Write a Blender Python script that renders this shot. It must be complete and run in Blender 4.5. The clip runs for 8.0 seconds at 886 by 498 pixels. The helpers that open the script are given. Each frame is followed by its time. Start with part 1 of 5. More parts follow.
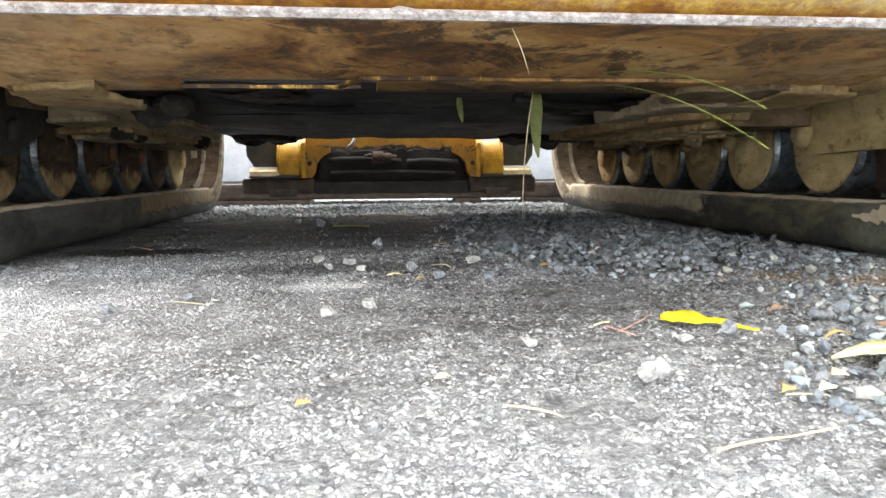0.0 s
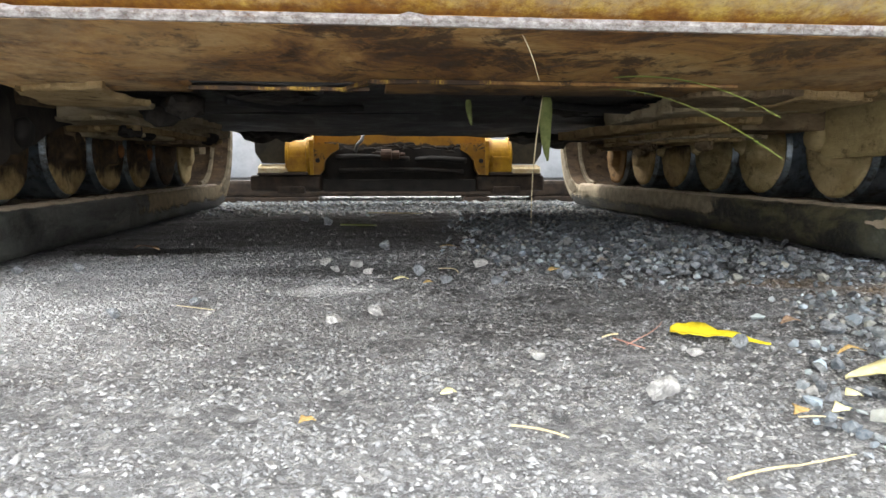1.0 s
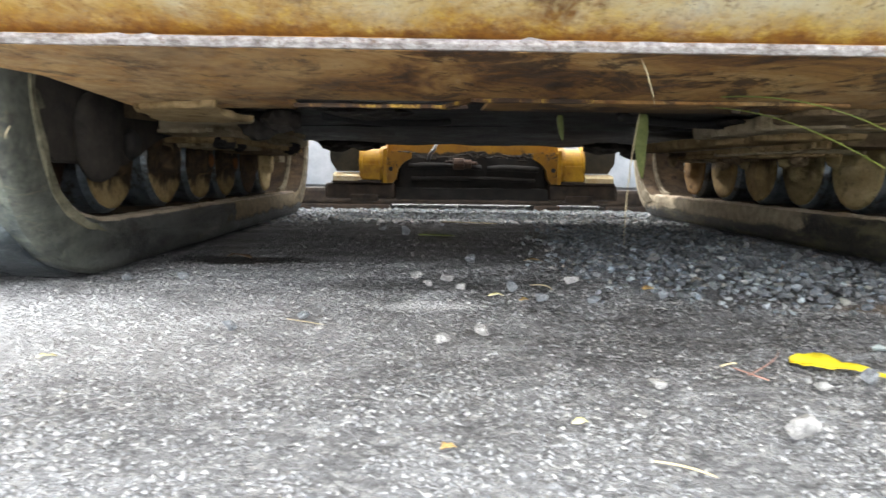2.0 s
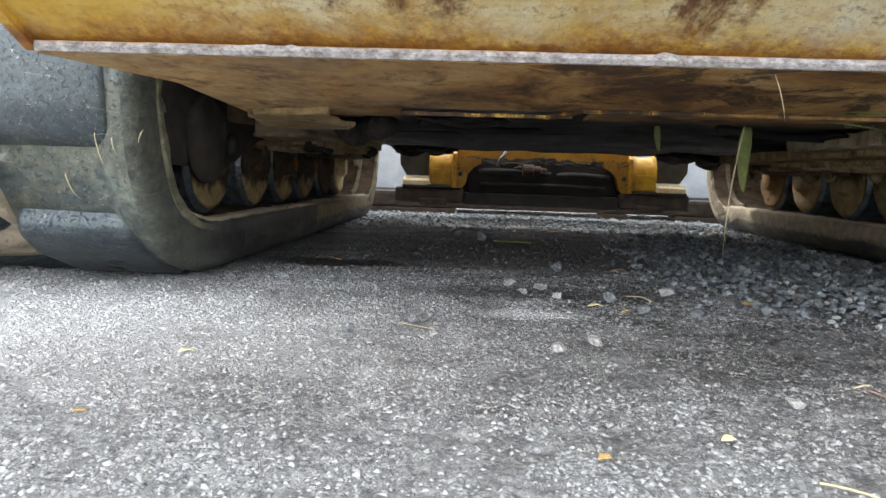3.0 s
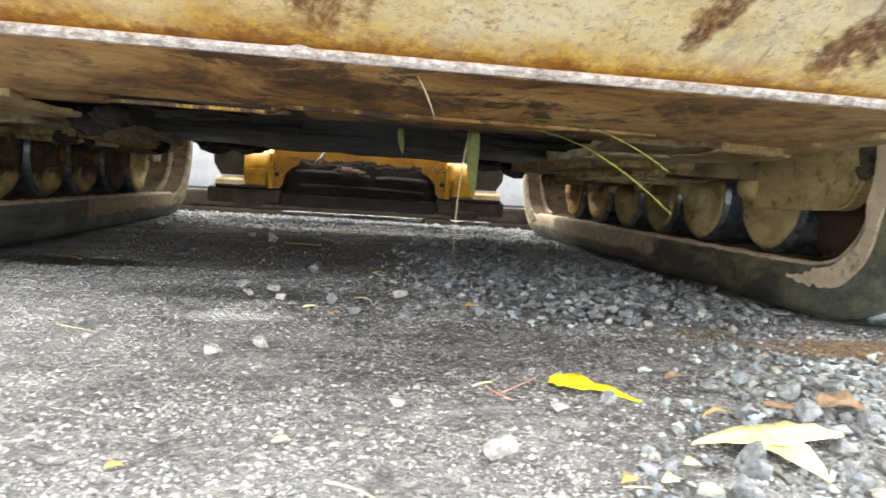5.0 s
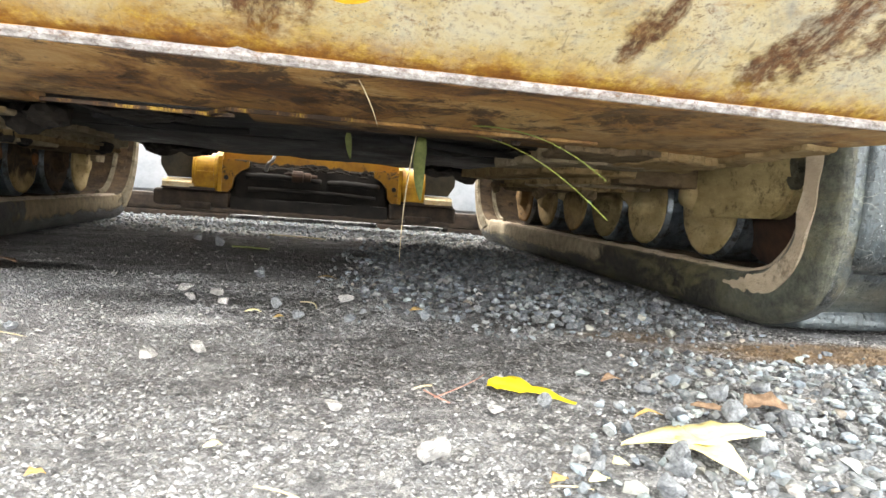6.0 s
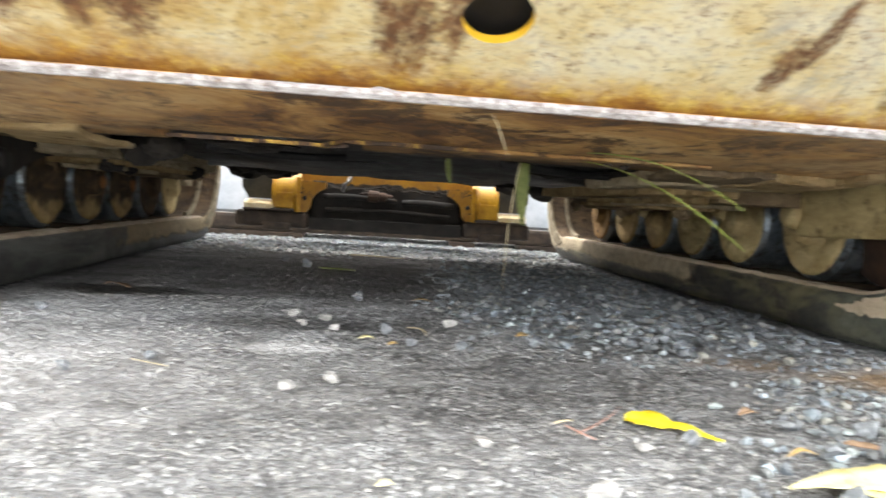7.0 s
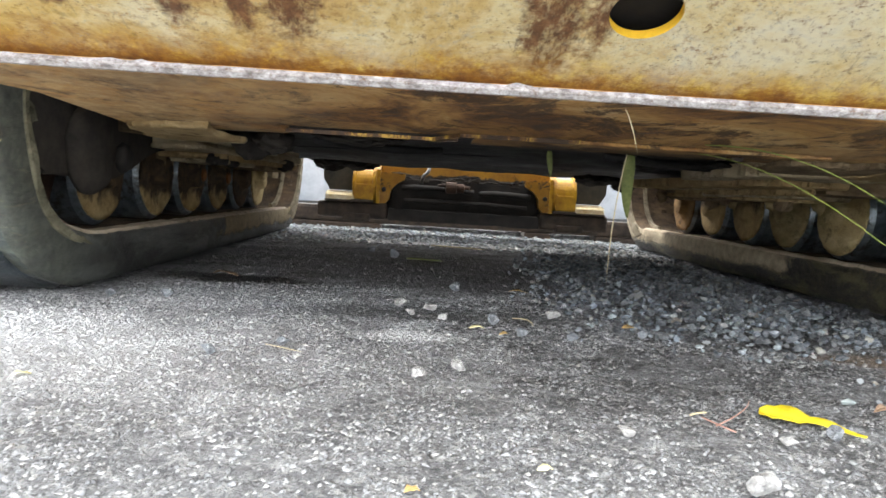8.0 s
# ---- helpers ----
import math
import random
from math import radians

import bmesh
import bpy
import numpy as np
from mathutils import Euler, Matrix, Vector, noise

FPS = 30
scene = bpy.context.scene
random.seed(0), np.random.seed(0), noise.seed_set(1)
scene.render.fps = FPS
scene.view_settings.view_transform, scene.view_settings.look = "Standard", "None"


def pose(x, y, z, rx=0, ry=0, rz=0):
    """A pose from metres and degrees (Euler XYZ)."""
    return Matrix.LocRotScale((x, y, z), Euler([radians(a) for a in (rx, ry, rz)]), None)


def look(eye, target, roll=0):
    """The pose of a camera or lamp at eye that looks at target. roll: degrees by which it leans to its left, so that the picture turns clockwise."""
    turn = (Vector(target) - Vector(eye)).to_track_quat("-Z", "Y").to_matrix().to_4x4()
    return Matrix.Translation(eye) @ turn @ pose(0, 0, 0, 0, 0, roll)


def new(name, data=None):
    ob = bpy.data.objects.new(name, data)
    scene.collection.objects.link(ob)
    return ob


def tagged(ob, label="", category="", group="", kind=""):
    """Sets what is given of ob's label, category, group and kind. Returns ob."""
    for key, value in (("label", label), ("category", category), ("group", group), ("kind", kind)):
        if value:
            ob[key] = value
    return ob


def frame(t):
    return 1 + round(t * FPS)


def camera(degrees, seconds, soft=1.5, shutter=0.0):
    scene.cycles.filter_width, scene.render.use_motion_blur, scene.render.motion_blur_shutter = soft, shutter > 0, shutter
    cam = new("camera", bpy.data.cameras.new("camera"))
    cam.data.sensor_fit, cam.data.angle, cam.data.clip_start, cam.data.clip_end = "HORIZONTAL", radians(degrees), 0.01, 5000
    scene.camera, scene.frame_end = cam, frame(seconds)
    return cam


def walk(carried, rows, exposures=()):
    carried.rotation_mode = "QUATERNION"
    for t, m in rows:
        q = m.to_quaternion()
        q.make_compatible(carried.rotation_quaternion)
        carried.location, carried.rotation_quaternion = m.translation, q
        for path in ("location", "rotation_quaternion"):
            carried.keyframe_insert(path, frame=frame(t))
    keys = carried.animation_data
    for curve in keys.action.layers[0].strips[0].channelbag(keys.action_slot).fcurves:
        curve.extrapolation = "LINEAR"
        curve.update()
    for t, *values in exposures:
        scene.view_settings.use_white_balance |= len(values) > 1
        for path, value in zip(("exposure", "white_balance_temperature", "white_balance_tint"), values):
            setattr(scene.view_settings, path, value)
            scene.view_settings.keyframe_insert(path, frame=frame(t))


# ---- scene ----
cam = camera(65.3, 8.0, 1.5, 0.5)
PATH = [
    (0, (0.137, 0.158, 0.12), (0.361, 2.133, -0.102), -0.4),
    (0.5, (0.138, 0.166, 0.128), (0.354, 2.138, -0.123), -0.0),
    (1, (0.138, 0.165, 0.13), (0.34, 2.141, -0.106), 0.1),
    (2.5, (0.056, 0.164, 0.148), (0.005, 2.15, -0.075), 1.2),
    (3, (0.033, 0.154, 0.148), (-0.07, 2.14, -0.068), 1.9),
    (3.5, (0.035, 0.153, 0.153), (-0.094, 2.139, -0.046), 2.4),
    (4, (0.053, 0.158, 0.151), (0.008, 2.147, -0.055), 2.7),
    (4.5, (0.145, 0.168, 0.153), (0.254, 2.155, -0.05), 3.1),
    (5, (0.213, 0.166, 0.148), (0.475, 2.14, -0.034), 3.7),
    (6.5, (0.224, 0.159, 0.15), (0.619, 2.114, 0.002), 4.4),
    (7, (0.161, 0.169, 0.16), (0.39, 2.151, 0.029), 3.6),
    (7.5, (0.108, 0.165, 0.161), (0.237, 2.156, 0.016), 3.4),
    (8, (0.102, 0.159, 0.159), (0.161, 2.151, -0.01), 3.5),
]
walk(cam, [(t, look(eye, target, roll)) for t, eye, target, roll in PATH], [(0, 2.2, 6750, 10), (0.5, 1.62, 6600, 10), (1, 1.74, 6750, 10), (2.5, 1.94, 6550, 10), (3, 1.52, 6500, 10), (3.5, 1.45, 6450, 10), (4, 1.57, 6750, 10), (4.5, 1.88, 7000, 10), (5, 2.2, 7100, 10), (6.5, 2.34, 7100, 10), (7.5, 2.3, 6600, 10), (8, 1.98, 6600, 10)])


# ---- light ----
def sky_world():
    w = bpy.data.worlds.new("sky")
    w.use_nodes = True
    nt = w.node_tree
    bg = nt.nodes["Background"]
    sky = nt.nodes.new("ShaderNodeTexSky")
    sky.sky_type = "NISHITA"
    sky.sun_disc = False
    sky.sun_elevation, sky.sun_rotation = radians(41.6), radians(-27.3)
    sky.dust_density = 4.0
    grey = nt.nodes.new("ShaderNodeMix")
    grey.data_type = "RGBA"
    grey.inputs["Factor"].default_value = 0.75
    grey.inputs["B"].default_value = (11.9, 12.0, 12.1, 1)
    nt.links.new(sky.outputs[0], grey.inputs["A"])
    nt.links.new(grey.outputs["Result"], bg.inputs["Color"])
    bg.inputs["Strength"].default_value = SKY
    scene.world = w


SKY, SUN = 0.15, 1.4
sky_world()
sun = new("sun", bpy.data.lights.new("sun", "SUN"))
sun.data.energy, sun.data.angle, sun.data.color = SUN, radians(6), (1.0, 0.98, 0.95)
sun.matrix_world = look((-0.75, 1.45, 1.45), (0, 0, 0))


# ---- materials ----
class Mat:
    """A node material with short helpers."""

    def __init__(self, name, rough=0.8, metal=0.0, spec=0.5):
        self.m = bpy.data.materials.new(name)
        self.m.use_nodes = True
        self.nt = self.m.node_tree
        self.b = self.nt.nodes["Principled BSDF"]
        self.b.inputs["Roughness"].default_value = rough
        self.b.inputs["Metallic"].default_value = metal
        self.b.inputs["Specular IOR Level"].default_value = spec
        self.co = self.nt.nodes.new("ShaderNodeTexCoord").outputs["Object"]
        self.geo = self.nt.nodes.new("ShaderNodeNewGeometry")

    def node(self, kind):
        return self.nt.nodes.new(kind)

    def link(self, a, b):
        self.nt.links.new(a, b)

    def scaled(self, sx, sy, sz):
        n = self.node("ShaderNodeMapping")
        n.inputs["Scale"].default_value = (sx, sy, sz)
        self.link(self.co, n.inputs["Vector"])
        return n.outputs[0]

    def noise(self, scale, detail=4.0, rough=0.6, vec=None, warp=0.0):
        n = self.node("ShaderNodeTexNoise")
        n.inputs["Scale"].default_value = scale
        n.inputs["Detail"].default_value = detail
        n.inputs["Roughness"].default_value = rough
        n.inputs["Distortion"].default_value = warp
        self.link(vec or self.co, n.inputs["Vector"])
        return n.outputs["Fac"]

    def voro(self, scale, what="Distance", feature="F1", vec=None):
        n = self.node("ShaderNodeTexVoronoi")
        n.feature = feature
        n.inputs["Scale"].default_value = scale
        self.link(vec or self.co, n.inputs["Vector"])
        return n.outputs[what]

    def ramp(self, fac, *stops):
        n = self.node("ShaderNodeValToRGB")
        while len(n.color_ramp.elements) < len(stops):
            n.color_ramp.elements.new(0.5)
        for e, (p, c) in zip(n.color_ramp.elements, stops):
            e.position = p
            e.color = (c, c, c, 1) if isinstance(c, (int, float)) else (*c, 1)
        self.link(fac, n.inputs[0])
        return n.outputs[0]

    def mix(self, fac, a, b, mode="MIX"):
        n = self.node("ShaderNodeMix")
        n.data_type, n.blend_type = "RGBA", mode
        for key, v in (("Factor", fac), ("A", a), ("B", b)):
            if isinstance(v, (int, float)):
                n.inputs[key].default_value = v if key == "Factor" else (v, v, v, 1)
            elif isinstance(v, tuple):
                n.inputs[key].default_value = (*v, 1)
            else:
                self.link(v, n.inputs[key])
        return n.outputs["Result"]

    def math(self, op, a, b=0.0, c=0.0):
        n = self.node("ShaderNodeMath")
        n.operation = op
        for i, v in enumerate((a, b, c)):
            if isinstance(v, (int, float)):
                n.inputs[i].default_value = v
            else:
                self.link(v, n.inputs[i])
        return n.outputs[0]

    def axis(self, which):
        n = self.node("ShaderNodeSeparateXYZ")
        self.link(self.co, n.inputs[0])
        return n.outputs[which]

    def blob(self, at, size, edge=0.35, wob=18.0, amount=0.5):
        """1 inside an uneven patch round a point (object space), 0 outside."""
        n = self.node("ShaderNodeVectorMath")
        n.operation = "SUBTRACT"
        self.link(self.co, n.inputs[0])
        n.inputs[1].default_value = at
        m = self.node("ShaderNodeVectorMath")
        m.operation = "DIVIDE"
        self.link(n.outputs[0], m.inputs[0])
        m.inputs[1].default_value = size
        d = self.node("ShaderNodeVectorMath")
        d.operation = "LENGTH"
        self.link(m.outputs[0], d.inputs[0])
        r = self.math("ADD", d.outputs["Value"], self.math("MULTIPLY", self.math("SUBTRACT", self.noise(wob, 5.0, 0.65), 0.5), 2 * amount))
        return self.ramp(r, (1.0 - edge, 1.0), (1.0, 0.0))

    def colour(self, c):
        if isinstance(c, tuple):
            self.b.inputs["Base Color"].default_value = (*c, 1)
        else:
            self.link(c, self.b.inputs["Base Color"])
        return self

    def rough(self, v):
        self.link(v, self.b.inputs["Roughness"])
        return self

    def bump(self, height, strength=0.5, distance=0.002):
        n = self.node("ShaderNodeBump")
        n.inputs["Strength"].default_value = strength
        n.inputs["Distance"].default_value = distance
        self.link(height, n.inputs["Height"])
        self.link(n.outputs[0], self.b.inputs["Normal"])
        self.link(n.outputs[0], self.b.inputs["Coat Normal"])
        return self


def regions(a, base, fine):
    """Pale dust, dark oil and brown mud over the ground, at their places, with painted light and shade."""
    dust = a.ramp(a.math("ADD", a.noise(6.5, 7.0, 0.72, a.scaled(1, 2.2, 1)), a.math("MULTIPLY", fine, 0.18)), (0.55, 0.0), (0.74, 1.0))
    # left: light falling beside the left track, painted as pale ground
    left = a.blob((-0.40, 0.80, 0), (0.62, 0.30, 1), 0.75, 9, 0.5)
    # front: light coming in before the bucket, painted as pale ground
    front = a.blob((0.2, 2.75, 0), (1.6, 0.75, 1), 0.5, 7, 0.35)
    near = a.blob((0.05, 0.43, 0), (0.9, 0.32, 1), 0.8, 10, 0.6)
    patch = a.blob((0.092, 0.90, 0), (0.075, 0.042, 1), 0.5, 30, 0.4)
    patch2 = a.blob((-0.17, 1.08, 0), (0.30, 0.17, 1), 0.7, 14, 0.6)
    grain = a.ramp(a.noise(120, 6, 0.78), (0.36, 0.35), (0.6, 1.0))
    # dusty: the dust and all the pale patches above together
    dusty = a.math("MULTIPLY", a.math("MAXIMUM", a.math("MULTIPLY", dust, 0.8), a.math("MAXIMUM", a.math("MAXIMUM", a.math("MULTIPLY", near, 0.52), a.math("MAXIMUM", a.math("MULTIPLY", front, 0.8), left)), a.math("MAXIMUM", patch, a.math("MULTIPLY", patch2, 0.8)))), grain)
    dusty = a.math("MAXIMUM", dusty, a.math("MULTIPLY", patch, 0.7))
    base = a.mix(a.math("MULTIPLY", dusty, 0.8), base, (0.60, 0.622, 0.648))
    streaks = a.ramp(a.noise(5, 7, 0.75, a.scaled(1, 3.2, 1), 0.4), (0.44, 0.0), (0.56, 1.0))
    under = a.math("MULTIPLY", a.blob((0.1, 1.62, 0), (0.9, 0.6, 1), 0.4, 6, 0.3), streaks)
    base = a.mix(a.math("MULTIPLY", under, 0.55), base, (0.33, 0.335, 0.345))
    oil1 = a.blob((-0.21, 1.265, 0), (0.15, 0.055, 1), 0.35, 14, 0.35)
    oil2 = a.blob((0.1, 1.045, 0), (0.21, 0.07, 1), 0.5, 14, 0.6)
    # shade under the machine, painted dark along with its oil
    oil_shade = a.blob((0.15, 1.62, 0), (0.62, 0.40, 1), 0.5, 8, 0.7)
    # shade painted between the heaped stones and beside the left track
    heap_shade = a.blob((0.60, 1.30, 0), (0.34, 0.55, 1), 0.4, 9, 0.4)
    track_shade = a.blob((-0.32, 1.42, 0), (0.10, 0.45, 1), 0.5, 10, 0.5)
    # an uneven dark patch at the right
    right_dark = a.blob((0.36, 0.80, 0), (0.42, 0.19, 1), 0.8, 12, 0.9)
    # oil: the stains and the painted shade taken together
    oil = a.math("MAXIMUM", a.math("MAXIMUM", oil1, a.math("MULTIPLY", oil2, 0.8)), a.math("MAXIMUM", a.math("MAXIMUM", a.math("MULTIPLY", oil_shade, 0.6), a.math("MULTIPLY", right_dark, 0.62)), a.math("MULTIPLY", a.math("MAXIMUM", heap_shade, track_shade), 0.78)))
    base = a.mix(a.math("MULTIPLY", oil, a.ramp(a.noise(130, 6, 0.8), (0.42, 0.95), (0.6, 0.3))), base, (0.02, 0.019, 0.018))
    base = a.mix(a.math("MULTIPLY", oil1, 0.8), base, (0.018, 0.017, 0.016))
    # whitens the pale patch, and the painted light at left once more
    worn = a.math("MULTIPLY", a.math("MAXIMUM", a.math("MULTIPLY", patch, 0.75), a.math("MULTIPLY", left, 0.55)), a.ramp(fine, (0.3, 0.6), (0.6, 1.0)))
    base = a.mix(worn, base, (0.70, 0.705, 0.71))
    mud = a.math("MAXIMUM", a.blob((0.84, 0.84, 0), (0.26, 0.07, 1), 0.5, 14, 0.5), a.math("MULTIPLY", a.blob((0.60, 0.90, 0), (0.10, 0.04, 1), 0.6, 20, 0.6), 0.6))
    base = a.mix(a.math("MULTIPLY", mud, 0.85), base, a.ramp(a.noise(40, 5, 0.7), (0.3, (0.09, 0.055, 0.028)), (0.7, (0.26, 0.17, 0.085))))
    return base, oil


def asphalt():
    """Worn asphalt: broken-up dark binder and pale stone, pale dust, dark oil patches, painted light and shade."""
    a = Mat("worn_asphalt", 0.75, spec=0.35)
    wob = a.node("ShaderNodeTexNoise")
    wob.inputs["Scale"].default_value = 160
    wob.inputs["Detail"].default_value = 4
    a.link(a.co, wob.inputs["Vector"])
    push = a.node("ShaderNodeVectorMath")
    push.operation = "MULTIPLY_ADD"
    a.link(wob.outputs["Color"], push.inputs[0])
    push.inputs[1].default_value = (0.006, 0.006, 0.0)
    a.link(a.co, push.inputs[2])
    flat = push.outputs[0]
    big = a.ramp(a.voro(360, "Color", vec=flat), (0.0, (0.05, 0.05, 0.053)), (0.4, (0.11, 0.11, 0.115)), (0.7, (0.22, 0.222, 0.23)), (0.93, (0.58, 0.58, 0.58)))
    small = a.ramp(a.voro(620, "Color", vec=flat), (0.0, (0.035, 0.035, 0.037)), (0.5, (0.13, 0.13, 0.135)), (1.0, (0.40, 0.40, 0.40)))
    base = a.mix(a.ramp(a.noise(70, 5, 0.7), (0.44, 0.0), (0.54, 1.0)), small, big)
    fine = a.noise(700, 3.0, 0.7)
    pit = a.ramp(a.math("ADD", a.noise(105, 7, 0.78), a.math("MULTIPLY", a.noise(28, 4), 0.45)), (0.67, 1.0), (0.75, 0.0))
    base = a.mix(a.math("MULTIPLY", pit, 0.82), base, (0.022, 0.022, 0.023))
    pale = a.ramp(a.noise(88, 8, 0.76, warp=0.4), (0.53, 0.0), (0.58, 1.0))
    base = a.mix(a.math("MULTIPLY", pale, 0.65), base, (0.52, 0.52, 0.51))
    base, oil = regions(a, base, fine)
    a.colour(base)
    a.rough(a.ramp(oil, (0.0, 0.82), (1.0, 0.45)))
    h = a.math("ADD", a.math("MULTIPLY", a.voro(270, vec=flat), -0.8), a.math("ADD", fine, a.math("MULTIPLY", a.noise(190, 5, 0.75), 2.2)))
    return a.bump(h, 1.0, 0.0026).m


def stones(name, dark, mid, light, warm=(0.27, 0.25, 0.22)):
    s = Mat(name, 0.75, spec=0.35)
    r = s.geo.outputs["Random Per Island"]
    c = s.ramp(r, (0.0, dark), (0.42, tuple(0.75 * a for a in mid)), (0.70, tuple(0.75 * a + 0.25 * b for a, b in zip(mid, light))), (0.90, light), (0.96, warm))
    tint = s.math("FRACT", s.math("MULTIPLY", r, 37.0))
    c = s.mix(0.75, c, s.mix(1.0, c, s.ramp(tint, (0.0, (0.72, 0.95, 1.12)), (0.45, (0.95, 1.0, 1.02)), (0.8, (0.86, 1.04, 0.98)), (1.0, (1.15, 0.98, 0.82))), "MULTIPLY"))
    c = s.mix(s.ramp(s.noise(260, 5, 0.7), (0.35, 0.0), (0.75, 0.5)), c, (0.5, 0.51, 0.52))
    c = s.mix(s.ramp(s.noise(90, 3), (0.5, 0.0), (0.72, 0.5)), c, (0.05, 0.05, 0.055))
    # shade under the machine painted into the stones, which also turn smoother there
    gloss_or_shade = s.math("MULTIPLY", s.blob((0.66, 1.62, 0), (0.40, 0.62, 1), 0.45, 7, 0.5), 0.35)
    c = s.mix(gloss_or_shade, c, s.mix(1.0, c, (0.34, 0.355, 0.37), "MULTIPLY"))
    s.rough(s.ramp(gloss_or_shade, (0.0, 0.72), (1.0, 0.4)))
    return s.colour(c).bump(s.noise(420, 5, 0.7), 0.6, 0.001).m


def grit_stone():
    """Aggregate set in the asphalt: dark to pale by piece, under the same pale and dark patches."""
    s = Mat("asphalt_aggregate", 0.8, spec=0.3)
    r = s.math("ADD", s.math("MULTIPLY", s.geo.outputs["Random Per Island"], 0.52), s.math("MULTIPLY", s.noise(75, 6, 0.8), 0.86))
    c = s.ramp(r, (0.50, (0.018, 0.019, 0.020)), (0.62, (0.085, 0.088, 0.092)), (0.74, (0.24, 0.247, 0.255)), (0.86, (0.37, 0.378, 0.385)), (0.97, (0.45, 0.445, 0.42)))
    fine = s.noise(700, 3.0, 0.7)
    c = s.mix(s.ramp(fine, (0.4, 0.0), (0.75, 0.4)), c, (0.40, 0.41, 0.42))
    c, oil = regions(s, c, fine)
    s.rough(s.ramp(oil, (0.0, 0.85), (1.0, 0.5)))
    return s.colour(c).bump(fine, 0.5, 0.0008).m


def one_stone(name, c0, c1):
    s = Mat(name, 0.8, spec=0.3)
    c = s.ramp(s.noise(170, 6, 0.7), (0.32, c0), (0.62, c1))
    return s.colour(c).bump(s.math("ADD", s.noise(420, 5, 0.75), s.math("MULTIPLY", s.noise(130, 4, 0.7), 1.5)), 1.0, 0.002).m


def loose_stone():
    """Crushed blue-grey stone, each piece of its own tone."""
    s = Mat("crushed_blue_grey_stone", 0.7, spec=0.35)
    r = s.node("ShaderNodeObjectInfo").outputs["Random"]
    c = s.ramp(r, (0.0, (0.05, 0.058, 0.068)), (0.4, (0.14, 0.162, 0.185)), (0.75, (0.34, 0.37, 0.395)), (0.93, (0.52, 0.54, 0.55)), (1.0, (0.36, 0.31, 0.25)))
    c = s.mix(s.ramp(s.noise(2.2, 6, 0.75), (0.40, 0.0), (0.66, 0.55)), c, (0.50, 0.51, 0.52))
    c = s.mix(s.ramp(s.noise(1.4, 5, 0.7), (0.52, 0.0), (0.66, 0.6)), c, (0.05, 0.052, 0.056))
    return s.colour(c).bump(s.noise(4.5, 6, 0.75), 0.8, 0.12).m


